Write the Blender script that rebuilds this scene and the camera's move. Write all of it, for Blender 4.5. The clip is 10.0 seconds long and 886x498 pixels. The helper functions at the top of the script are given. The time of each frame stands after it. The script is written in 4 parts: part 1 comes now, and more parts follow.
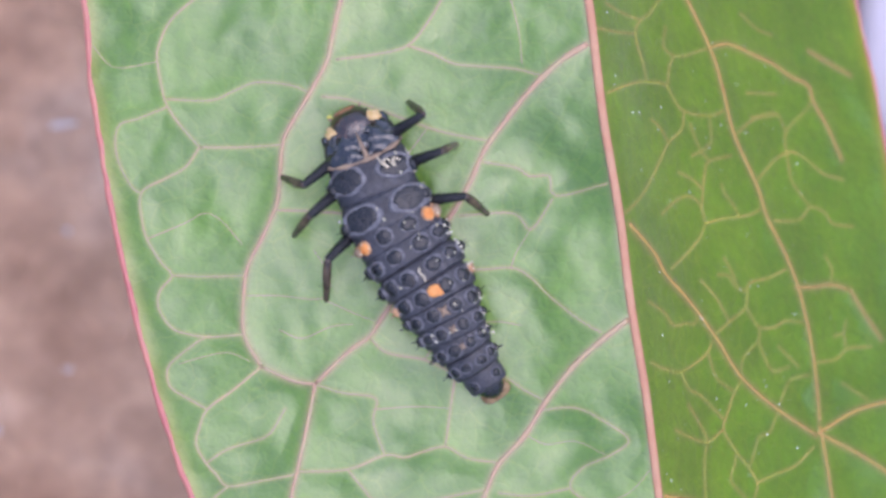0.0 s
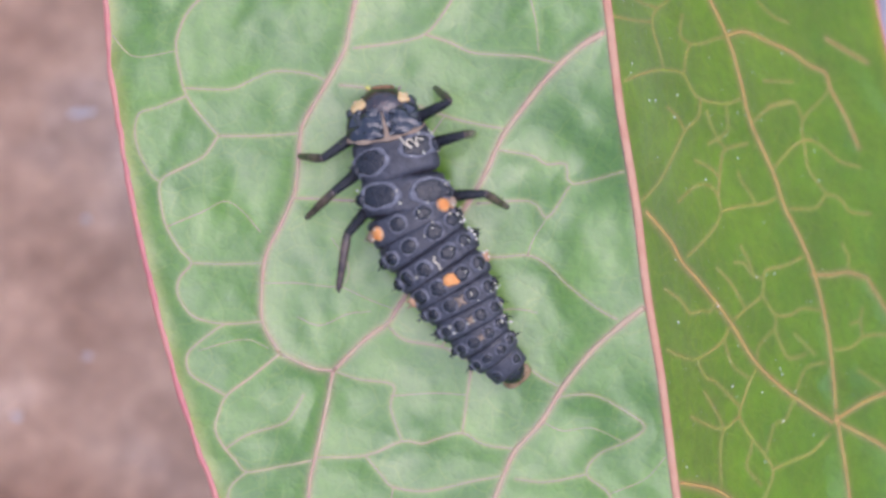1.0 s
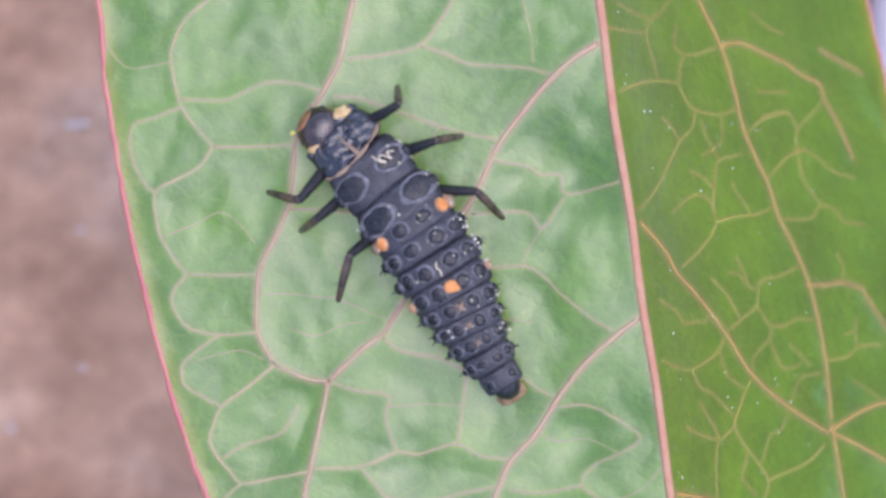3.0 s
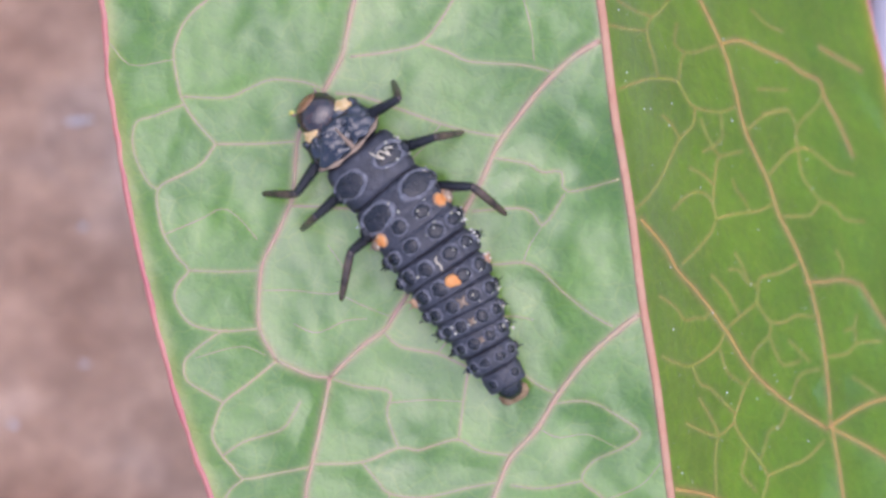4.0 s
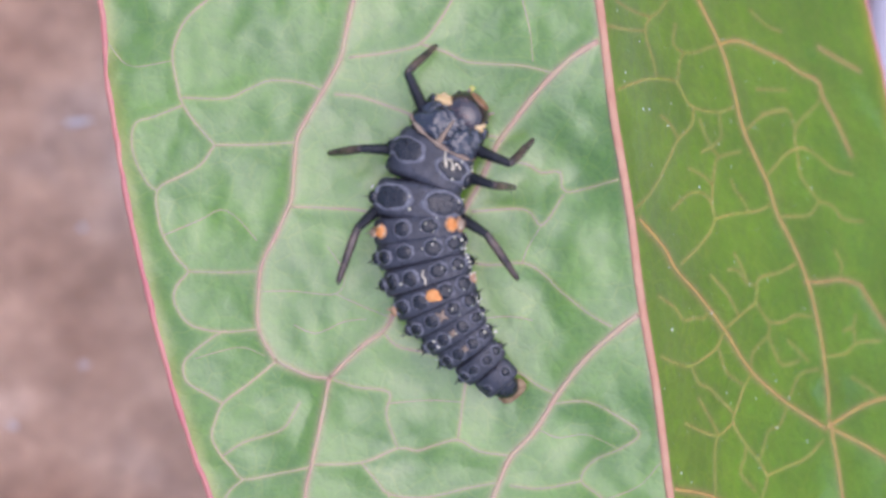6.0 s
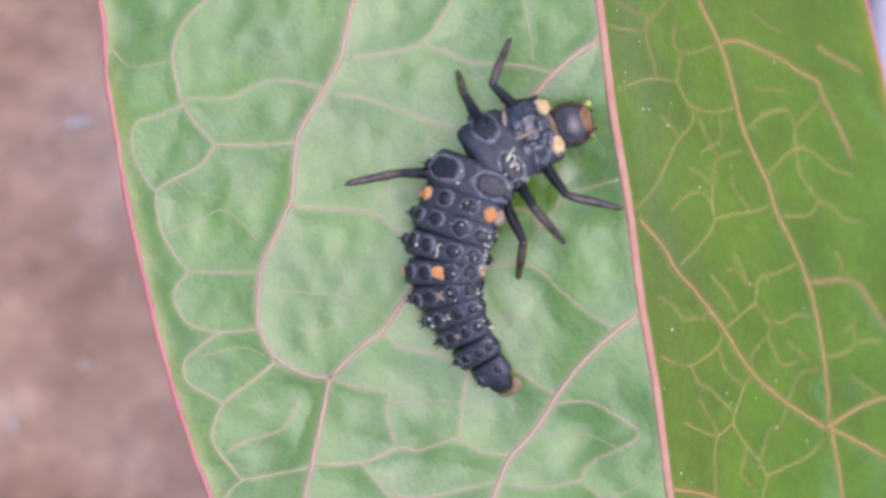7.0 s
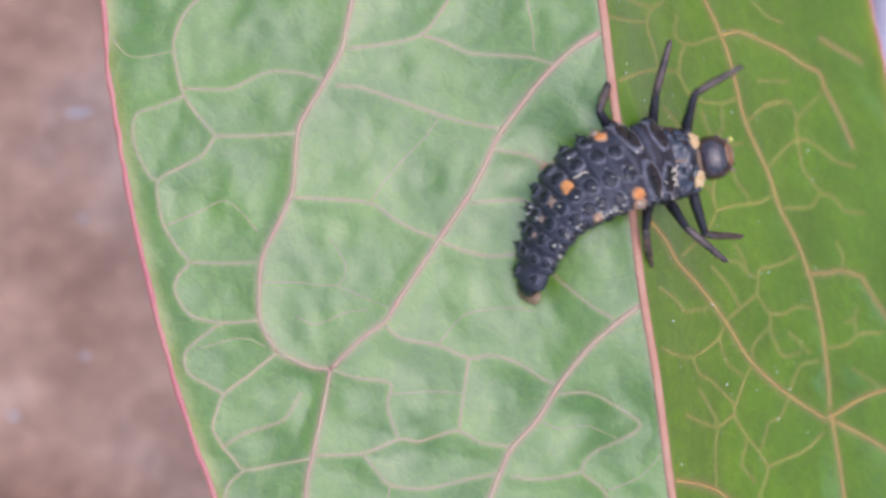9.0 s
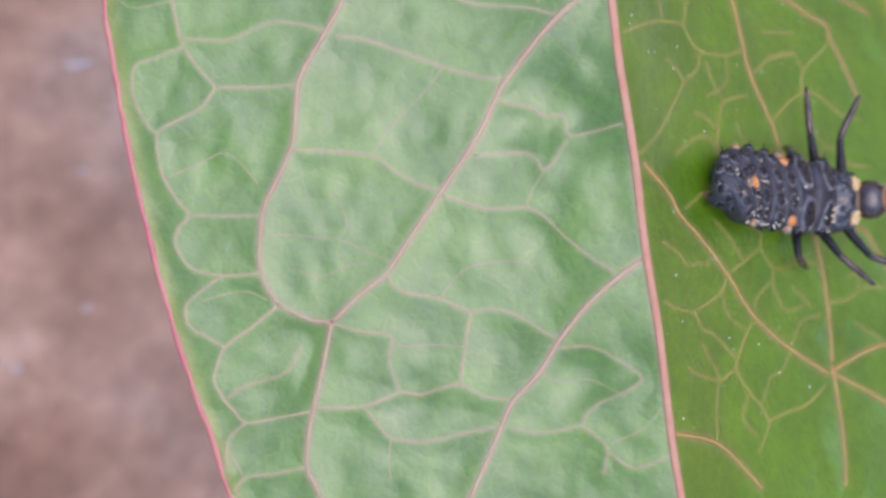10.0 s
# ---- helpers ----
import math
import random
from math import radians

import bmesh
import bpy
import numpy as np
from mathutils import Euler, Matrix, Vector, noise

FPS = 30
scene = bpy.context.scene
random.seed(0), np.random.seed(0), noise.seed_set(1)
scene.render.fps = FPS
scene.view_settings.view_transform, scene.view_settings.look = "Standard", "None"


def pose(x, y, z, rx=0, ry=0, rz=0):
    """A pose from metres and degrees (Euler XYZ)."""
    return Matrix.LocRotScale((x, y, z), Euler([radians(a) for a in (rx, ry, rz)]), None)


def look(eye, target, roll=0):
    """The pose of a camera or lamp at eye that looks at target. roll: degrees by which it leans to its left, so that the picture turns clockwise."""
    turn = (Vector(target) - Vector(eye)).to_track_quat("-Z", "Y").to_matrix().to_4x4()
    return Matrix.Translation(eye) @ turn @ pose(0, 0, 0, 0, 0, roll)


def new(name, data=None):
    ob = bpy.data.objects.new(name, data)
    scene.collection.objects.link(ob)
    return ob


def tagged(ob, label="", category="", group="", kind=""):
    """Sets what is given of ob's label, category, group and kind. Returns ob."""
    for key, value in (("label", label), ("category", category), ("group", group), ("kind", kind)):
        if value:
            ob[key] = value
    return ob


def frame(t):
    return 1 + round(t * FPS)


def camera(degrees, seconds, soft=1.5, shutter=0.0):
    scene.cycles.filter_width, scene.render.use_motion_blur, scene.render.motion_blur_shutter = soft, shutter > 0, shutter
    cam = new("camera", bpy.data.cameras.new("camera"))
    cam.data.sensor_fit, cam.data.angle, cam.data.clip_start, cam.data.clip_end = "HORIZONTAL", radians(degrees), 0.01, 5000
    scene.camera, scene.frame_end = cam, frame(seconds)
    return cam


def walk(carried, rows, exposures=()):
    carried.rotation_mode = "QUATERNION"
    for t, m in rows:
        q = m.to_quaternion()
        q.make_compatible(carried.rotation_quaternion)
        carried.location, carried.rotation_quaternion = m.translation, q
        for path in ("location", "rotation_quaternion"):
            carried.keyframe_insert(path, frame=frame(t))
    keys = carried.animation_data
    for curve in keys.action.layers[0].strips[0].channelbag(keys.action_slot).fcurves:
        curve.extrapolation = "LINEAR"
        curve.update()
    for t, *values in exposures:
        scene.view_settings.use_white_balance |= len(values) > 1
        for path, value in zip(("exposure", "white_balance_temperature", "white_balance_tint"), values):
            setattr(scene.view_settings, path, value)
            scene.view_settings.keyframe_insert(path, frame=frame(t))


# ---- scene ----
LEAF = 0.045         # height of the leaf's midrib over the soil
MM = 0.001           # shapes below are modelled in millimetres

cam = camera(38.3, 10.0, soft=2.9, shutter=0.6)
cam.data.dof.use_dof = True
cam.data.dof.focus_distance = 0.0387
cam.data.dof.aperture_fstop = 70.0
walk(cam, [
    (0, pose(0, 0, LEAF + 0.03722, 0.193, -0.605, 0.066)),
    (0.5, pose(0, 0, LEAF + 0.03741, 0.248, -0.349, 0.192)),
    (1, pose(0, 0, LEAF + 0.03744, -0.358, 0.160, 0.069)),
    (1.5, pose(0, 0, LEAF + 0.03746, -0.035, -0.178, -0.010)),
    (2, pose(0, 0, LEAF + 0.03740, 0.234, -0.267, 0.019)),
    (3.5, pose(0, 0, LEAF + 0.03751, 0.036, 0.006, -0.022)),
    (4, pose(0, 0, LEAF + 0.03763, -0.022, -0.013, 0.037)),
    (4.5, pose(0, 0, LEAF + 0.03763, 0.000, 0.000, -0.000)),
    (5, pose(0, 0, LEAF + 0.03765, 0.008, -0.057, -0.058)),
    (5.5, pose(0, 0, LEAF + 0.03766, 0.000, -0.053, -0.039)),
    (7, pose(0, 0, LEAF + 0.03766, -0.001, -0.054, -0.060)),
    (7.5, pose(0, 0, LEAF + 0.03773, -0.105, -0.052, 0.027)),
    (8, pose(0, 0, LEAF + 0.03765, -0.188, -0.019, -0.045)),
    (8.5, pose(0, 0, LEAF + 0.03767, -0.064, -0.055, 0.035)),
    (9, pose(0, 0, LEAF + 0.03765, -0.394, -0.002, 0.009)),
    (9.2, pose(0, 0, LEAF + 0.03765, -0.450, -0.002, 0.009)),
    (9.5, pose(0, 0, LEAF + 0.03758, -1.110, 0.179, -0.052)),
    (9.7, pose(0, 0, LEAF + 0.03758, -1.720, 0.179, -0.052)),
    (10, pose(0, 0, LEAF + 0.03744, -2.506, 0.070, 0.095)),
], exposures=[(0.0, 0.78, 6300, 27), (7.0, 0.78, 6300, 27), (10.0, 0.65, 6300, 27)])

# ---------------------------------------------------------------- light
SUN_ELEVATION, SUN_AZIMUTH = 75.0, 15.0
world = bpy.data.worlds.new("sky")
scene.world = world
world.use_nodes = True
wt = world.node_tree
sky = wt.nodes.new("ShaderNodeTexSky")
sky.sky_type = "NISHITA"
sky.sun_disc = False
sky.sun_elevation = radians(SUN_ELEVATION)
sky.sun_rotation = radians(90 - SUN_AZIMUTH)
sky.air_density, sky.dust_density, sky.ozone_density = 1.5, 1.6, 2.0
wt.links.new(sky.outputs[0], wt.nodes["Background"].inputs[0])
wt.nodes["Background"].inputs[1].default_value = 0.15
sun_data = bpy.data.lights.new("sun", "SUN")
sun_data.energy, sun_data.angle, sun_data.color = 0.85, radians(68), (0.95, 0.98, 1.0)
sun = new("sun", sun_data)
a, e = radians(SUN_AZIMUTH), radians(SUN_ELEVATION)
way = Vector((math.cos(a) * math.cos(e), math.sin(a) * math.cos(e), math.sin(e)))
sun.matrix_basis = look(way * 3, (0, 0, 0))


# ---------------------------------------------------------------- materials
class Nodes:
    """A node material under construction, textured in millimetres of the object's own space."""

    def __init__(self, name):
        self.mat = bpy.data.materials.new(name)
        self.mat.use_nodes = True
        self.tree = self.mat.node_tree
        self.bsdf = self.tree.nodes["Principled BSDF"]
        self.out = self.tree.nodes["Material Output"]
        coord = self.add("ShaderNodeTexCoord")
        scale = self.add("ShaderNodeVectorMath", operation="SCALE")
        scale.inputs["Scale"].default_value = 1000.0
        self.link(coord.outputs["Object"], scale.inputs[0])
        self.mm = scale.outputs[0]

    def add(self, kind, operation=""):
        node = self.tree.nodes.new(kind)
        if operation:
            node.operation = operation
        return node

    def link(self, a, b):
        self.tree.links.new(a, b)

    def noise(self, scale, detail=4.0, rough=0.55):
        n = self.add("ShaderNodeTexNoise")
        n.inputs["Scale"].default_value, n.inputs["Detail"].default_value = scale, detail
        n.inputs["Roughness"].default_value = rough
        self.link(self.mm, n.inputs["Vector"])
        return n.outputs["Fac"]

    def edges(self, scale, feature="DISTANCE_TO_EDGE", warp=0.0):
        v = self.add("ShaderNodeTexVoronoi")
        v.feature = feature
        v.inputs["Scale"].default_value = scale
        source = self.mm
        if warp:
            n = self.add("ShaderNodeTexNoise")
            n.inputs["Scale"].default_value = scale * 1.3
            self.link(self.mm, n.inputs["Vector"])
            mad = self.add("ShaderNodeVectorMath", operation="MULTIPLY_ADD")
            mad.inputs[1].default_value = (warp, warp, warp)
            self.link(n.outputs["Color"], mad.inputs[0])
            self.link(self.mm, mad.inputs[2])
            source = mad.outputs[0]
        self.link(source, v.inputs["Vector"])
        return v.outputs["Distance"]

    def ramp(self, fac, stops):
        r = self.add("ShaderNodeValToRGB")
        while len(r.color_ramp.elements) < len(stops):
            r.color_ramp.elements.new(0.5)
        for el, (at, c) in zip(r.color_ramp.elements, stops):
            el.position, el.color = at, (*c, 1)
        self.link(fac, r.inputs[0])
        return r.outputs[0]

    def mix(self, fac, a, b, blend="MIX"):
        m = self.add("ShaderNodeMix")
        m.data_type, m.blend_type = "RGBA", blend
        for value, socket in ((fac, m.inputs[0]), (a, m.inputs[6]), (b, m.inputs[7])):
            if isinstance(value, bpy.types.NodeSocket):
                self.link(value, socket)
            else:
                socket.default_value = value if isinstance(value, float) else (*value, 1)
        return m.outputs[2]

    def bump(self, height, distance, strength=1.0):
        b = self.add("ShaderNodeBump")
        b.inputs["Distance"].default_value, b.inputs["Strength"].default_value = distance * MM, strength
        self.link(height, b.inputs["Height"])
        self.link(b.outputs[0], self.bsdf.inputs["Normal"])
        return b.outputs[0]

    def set(self, color=None, rough=None, spec=None, coat=None):
        for value, key in ((color, "Base Color"), (rough, "Roughness"), (spec, "Specular IOR Level"), (coat, "Coat Weight")):
            if value is None:
                continue
            if isinstance(value, bpy.types.NodeSocket):
                self.link(value, self.bsdf.inputs[key])
            else:
                self.bsdf.inputs[key].default_value = value if isinstance(value, float) else (*value, 1)
        return self


def cuticle(name, dark, light, rough, spec, coat=0.0, bump=0.7):
    """Insect skin: mottled, with fine grains and creases."""
    n = Nodes(name)
    tone = n.ramp(n.noise(3.2, 5.0, 0.65), [(0.34, dark), (0.68, light)])
    grains = n.ramp(n.edges(15.0, "F1", 0.03), [(0.1, (1.25, 1.25, 1.25)), (0.7, (0.72, 0.72, 0.74))])
    n.set(n.mix(1.0, tone, grains, "MULTIPLY"), n.ramp(n.noise(6.0, 3.0), [(0.3, (rough * 0.75,) * 3), (0.7, (rough * 1.3,) * 3)]), spec, coat)
    n.bump(n.mix(0.5, n.noise(7.0, 5.0), n.edges(15.0, "F1", 0.03)), 0.05, bump)
    return n.mat


def simple(name, dark, light, scale, rough, spec=0.5, bump=0.0, coat=0.0):
    """A mottled surface between two tones."""
    n = Nodes(name)
    tone = n.ramp(n.noise(scale), [(0.32, dark), (0.68, light)])
    n.set(tone, rough, spec, coat)
    if bump:
        n.bump(n.noise(scale * 3.0, 5.0), bump)
    return n.mat


def leaf_material():
    n = Nodes("leaf_green")
    broad = n.noise(0.35, 3.0)
    tone = n.ramp(broad, [(0.3, (0.113, 0.245, 0.003)), (0.7, (0.175, 0.332, 0.004))])
    grain = n.ramp(n.noise(2.2, 4.0), [(0.3, (0.88, 0.90, 0.88)), (0.7, (1.10, 1.08, 1.10))])
    tone = n.mix(1.0, tone, grain, "MULTIPLY")
    net = n.ramp(n.edges(1.15, warp=0.35), [(0.0, (1, 1, 1)), (0.034, (0, 0, 0))])
    fine = n.ramp(n.edges(3.6, warp=0.14), [(0.0, (1, 1, 1)), (0.08, (0, 0, 0))])
    patchy = n.ramp(n.noise(0.5, 2.0), [(0.36, (0.06, 0.06, 0.06)), (0.6, (0.26, 0.26, 0.26))])
    netp = n.mix(1.0, net, patchy, "MULTIPLY")
    tone = n.mix(netp, tone, (0.36, 0.42, 0.035))
    finep = n.mix(0.84, fine, (0, 0, 0))
    tone = n.mix(finep, tone, (0.24, 0.35, 0.04))
    rim = n.add("ShaderNodeAttribute")
    rim.attribute_name = "rim"
    tone = n.mix(rim.outputs["Fac"], tone, (0.36, 0.37, 0.03))
    flush = n.add("ShaderNodeAttribute")
    flush.attribute_name = "flush"
    tone = n.mix(flush.outputs["Fac"], tone, (0.46, 0.31, 0.17))
    n.set(tone, 0.42, 0.2, 0.98)
    n.bsdf.inputs["Coat Roughness"].default_value, n.bsdf.inputs["Coat IOR"].default_value = 0.34, 2.32
    relief = n.mix(0.35, n.mix(0.6, n.noise(1.8, 3.0), n.edges(1.15, warp=0.35)), n.edges(2.6, warp=0.25))
    normal = n.bump(relief, 0.20, 1.0)
    through_light = n.add("ShaderNodeBsdfTranslucent")
    glow = n.mix(1.0, tone, (2.5, 2.5, 0.2), "MULTIPLY")
    n.link(glow, through_light.inputs["Color"])
    n.link(normal, through_light.inputs["Normal"])
    both = n.add("ShaderNodeMixShader")
    both.inputs[0].default_value = 0.40
    n.link(n.bsdf.outputs[0], both.inputs[1])
    n.link(through_light.outputs[0], both.inputs[2])
    n.link(both.outputs[0], n.out.inputs["Surface"])
    return n.mat


def soil_material():
    n = Nodes("soil")
    broad = n.ramp(n.noise(0.06, 3.0), [(0.30, (0.37, 0.205, 0.13)), (0.5, (0.53, 0.32, 0.21)), (0.72, (0.65, 0.46, 0.35))])
    clods = n.ramp(n.noise(0.35, 6.0), [(0.3, (0.72, 0.70, 0.70)), (0.7, (1.2, 1.2, 1.2))])
    n.set(n.mix(1.0, broad, clods, "MULTIPLY"), 0.95, 0.2)
    n.bump(n.noise(0.4, 8.0), 2.0)
    return n.mat


GREEN = leaf_material()
SOIL = soil_material()
# dark green of the unseen ring that is added to block low sky
SKY_BLOCK = simple("hedge", (0.015, 0.030, 0.008), (0.055, 0.085, 0.022), 0.09, 0.8, 0.3, 3.0)
STONE = simple("pale_stone", (0.62, 0.52, 0.57), (0.78, 0.70, 0.74), 0.06, 0.85, 0.3, 0.4)
RIB = simple("midrib_pink", (0.52, 0.225, 0.13), (0.56, 0.29, 0.17), 1.2, 0.5, 0.4, 0.05)
VEIN_PINK = simple("vein_pink", (0.48, 0.27, 0.16), (0.45, 0.33, 0.17), 1.4, 0.5, 0.5, 0.05, 0.4)
VEIN_AMBER = simple("vein_amber", (0.50, 0.27, 0.09), (0.48, 0.33, 0.08), 1.2, 0.6, 0.2, 0.03)
VEIN_PALE = simple("vein_pale", (0.46, 0.41, 0.19), (0.56, 0.39, 0.20), 1.1, 0.5, 0.4, 0.03, 0.1)
VEIN_GREEN = simple("vein_green", (0.36, 0.46, 0.04), (0.55, 0.38, 0.08), 0.7, 0.5, 0.4, 0.03)
MARGIN = simple("margin_red", (0.52, 0.14, 0.13), (0.62, 0.26, 0.18), 0.6, 0.4, 0.5, 0.03)
STEM = simple("stem_green", (0.20, 0.14, 0.05), (0.16, 0.20, 0.05), 0.3, 0.5, 0.4, 0.1)
SKIN = cuticle("larva_skin", (0.016, 0.0155, 0.021), (0.064, 0.060, 0.070), 0.34, 0.6)
RING = cuticle("pale_skin", (0.085, 0.085, 0.098), (0.25, 0.235, 0.24), 0.42, 0.5)
PLATE = cuticle("dark_plate", (0.003, 0.003, 0.005), (0.022, 0.019, 0.021), 0.24, 0.6, 0.1)
GLOSS = simple("glossy_plate", (0.005, 0.005, 0.008), (0.016, 0.016, 0.024), 4.0, 0.13, 1.0, 0.05, 0.5)
PEACH = simple("peach_wart", (0.42, 0.20, 0.10), (0.60, 0.34, 0.18), 6.0, 0.55, 0.4, 0.03)
SHIELD = cuticle("shield", (0.002, 0.002, 0.004), (0.020, 0.018, 0.024), 0.12, 0.8, 0.7, 0.45)
HEAD_SKIN = cuticle("head_skin", (0.010, 0.006, 0.005), (0.085, 0.040, 0.026), 0.12, 0.8, 0.5, 0.35)
ORANGE = simple("orange_wart", (0.72, 0.22, 0.045), (0.82, 0.36, 0.11), 6.0, 0.5, 0.4, 0.03)
CREAM = simple("cream_spot", (0.62, 0.37, 0.13), (0.80, 0.58, 0.31), 5.0, 0.5, 0.4, 0.02)
TAN = simple("tan_rim", (0.26, 0.17, 0.11), (0.42, 0.29, 0.19), 5.0, 0.5, 0.4, 0.02)
NECK = simple("neck_skin", (0.14, 0.085, 0.05), (0.34, 0.23, 0.14), 5.0, 0.5, 0.4, 0.02)
AMBER = simple("clasper_skin", (0.20, 0.11, 0.05), (0.38, 0.25, 0.13), 5.0, 0.5, 0.4, 0.02)
BROWN = simple("brown_face", (0.17, 0.070, 0.028), (0.40, 0.20, 0.085), 5.0, 0.30, 0.5, 0.02)
LEG_BLACK = simple("leg_black", (0.004, 0.004, 0.005), (0.016, 0.014, 0.017), 6.0, 0.16, 0.55, 0.05)
LEG_BROWN = simple("leg_brown", (0.020, 0.015, 0.013), (0.15, 0.098, 0.068), 2.2, 0.24, 0.55, 0.02)
FIBRE = simple("fibre", (0.62, 0.50, 0.34), (0.82, 0.70, 0.50), 5.0, 0.6, 0.4)
POLLEN = simple("pollen", (0.66, 0.56, 0.34), (0.88, 0.82, 0.64), 8.0, 0.8, 0.2)
YELLOW = simple("yellow_pollen", (0.62, 0.55, 0.08), (0.75, 0.68, 0.18), 8.0, 0.7, 0.3)
CHAFF = simple("chaff", (0.52, 0.45, 0.44), (0.66, 0.58, 0.57), 1.0, 0.6, 0.4)
DUST = simple("dust", (0.62, 0.66, 0.52), (0.82, 0.85, 0.78), 8.0, 0.7, 0.3)


# ---------------------------------------------------------------- mesh helpers
def part(name, bm, material, parent=None, label=""):
    """Links a bmesh, modelled in millimetres, as one mesh object."""
    bmesh.ops.scale(bm, vec=(MM, MM, MM), verts=bm.verts)
    me = bpy.data.meshes.new(name)
    bm.to_mesh(me)
    bm.free()
    for m in material if isinstance(material, (list, tuple)) else (material,):
        me.materials.append(m)
    for p in me.polygons:
        p.use_smooth = True
    ob = new(name, me)
    ob.parent = parent
    if label:
        ob["label"] = label
    return ob


def loft(bm, rings, slot=0, caps=True):
    """Skins a row of closed rings of points."""
    made = [[bm.verts.new(p) for p in ring] for ring in rings]
    n = len(made[0])
    for r0, r1 in zip(made, made[1:]):
        for i in range(n):
            bm.faces.new((r0[i], r0[(i + 1) % n], r1[(i + 1) % n], r1[i])).material_index = slot
    if caps:
        bm.faces.new(made[0][::-1]).material_index = slot
        bm.faces.new(made[-1]).material_index = slot
    return made


def tube(bm, path, radii, sides=8, slot=0, flat=1.0):
    """A round tube along a path; flat squeezes its height."""
    path = [Vector(p) for p in path]
    rings = []
    for i, p in enumerate(path):
        d = (path[min(i + 1, len(path) - 1)] - path[max(i - 1, 0)]).normalized()
        up = Vector((0, 0, 1)) if abs(d.z) < 0.93 else Vector((0, 1, 0))
        s = d.cross(up).normalized()
        t = s.cross(d)
        r = radii[i] if isinstance(radii, (list, tuple)) else radii
        rings.append([p + s * (r * math.cos(k * math.tau / sides)) + t * (r * flat * math.sin(k * math.tau / sides)) for k in range(sides)])
    loft(bm, rings, slot)


def dome(bm, centre, normal, forward, a, b, height, slot=0, sink=0.15, rings=5, sides=18, power=2.0, wobble=0.0):
    """A low rounded wart on a surface: half-widths a across and b along, rising by height."""
    n = Vector(normal).normalized()
    f = Vector(forward)
    f = (f - n * f.dot(n)).normalized()
    s = f.cross(n)
    c = Vector(centre)
    out = []
    for i in range(rings + 1):
        r = math.cos(i / rings * math.pi / 2) ** (2 / power)
        h = math.sin(i / rings * math.pi / 2) * height
        if i == 0:
            h = -sink * max(a, b)
        r = max(r, 0.02)
        edge = [r * (1 + wobble * noise.noise(Vector((2 * math.cos(k * math.tau / sides), 2 * math.sin(k * math.tau / sides), c.x * 7 + c.y * 3 + a * 90)))) for k in range(sides)]
        out.append([c + s * (a * edge[k] * math.cos(k * math.tau / sides)) + f * (b * edge[k] * math.sin(k * math.tau / sides)) + n * h for k in range(sides)])
    loft(bm, out, slot, caps=False)
    bm.faces.new([v for v in bm.verts][-sides:]).material_index = slot


def smooth_line(points, step=0.16):
    """Resamples a Catmull-Rom curve through a few points."""
    p = [Vector(q) for q in points]
    p = [p[0] * 2 - p[1]] + p + [p[-1] * 2 - p[-2]]
    out = []
    for i in range(1, len(p) - 2):
        n = max(2, int((p[i + 1] - p[i]).length / step))
        for k in range(n):
            t = k / n
            out.append(0.5 * (2 * p[i] + (p[i + 1] - p[i - 1]) * t + (2 * p[i - 1] - 5 * p[i] + 4 * p[i + 1] - p[i + 2]) * t * t
                              + (3 * p[i] - p[i - 1] - 3 * p[i + 1] + p[i + 2]) * t ** 3))
    out.append(p[-2])
    return out


# ---------------------------------------------------------------- ground
def soil_height(x, y):
    near = max(0.0, 1 - max(abs(x), abs(y)) / 240)
    h = noise.fractal(Vector((x, y, 0)) * 0.022, 1.0, 2.0, 4) * 5.0 + noise.noise(Vector((x, y, 7)) * 0.12) * 1.6
    return h * min(1, near * 3) - 4.0


def build_ground():
    bm = bmesh.new()
    ticks = [-400000, -40000, -4000, -800] + [-240 + 6 * i for i in range(81)] + [800, 4000, 40000, 400000]
    grid = []
    for y in ticks:
        row = []
        for x in ticks:
            row.append(bm.verts.new((x, y, soil_height(x, y))))
        grid.append(row)
    for j in range(len(ticks) - 1):
        for i in range(len(ticks) - 1):
            bm.faces.new((grid[j][i], grid[j][i + 1], grid[j + 1][i + 1], grid[j + 1][i]))
    tagged(part("ground", bm, SOIL), "bare reddish-brown soil, far out of focus", "ground", kind="structure")


def build_stone():
    bm = bmesh.new()
    bmesh.ops.create_icosphere(bm, subdivisions=4, radius=1.0)
    for v in bm.verts:
        k = 1 + 0.12 * noise.fractal(v.co * 1.6, 1.0, 2.0, 3)
        v.co = Vector((v.co.x * 19 * k, v.co.y * 22 * k, max(v.co.z, -0.5) * 6 * k))
    ob = tagged(part("stone", bm, STONE), "pale pinkish-white flat stone lying on the soil", "stone")
    ob.matrix_basis = pose(0.0475, 0.0145, 0.0005, 0, 0, 20)


def build_chaff():
    """Pale flecks of chaff lying on the soil beside the leaf."""
    for x, y, long, wide, turn in ((-24.8, 8.7, 0.95, 0.22, -84), (-26.2, -0.5, 0.25, 0.36, 10), (-25.4, -8.2, 0.22, 0.40, -5), (-24.9, 1.5, 0.24, 0.24, 30), (-30.2, -12.4, 0.32, 0.28, 50)):
        bm = bmesh.new()
        dome(bm, (0, 0, 0), (0, 0, 1), (0, 1, 0), wide, long, 0.35, 0, sides=10, rings=3, wobble=0.4)
        ob = tagged(part("chaff_fleck", bm, CHAFF), "pale fleck of dry chaff lying on the soil", "chaff", group="chaff on the soil")
        ob.matrix_basis = pose(x * MM, y * MM, (soil_height(x, y) + 0.15) * MM, 0, 0, turn)


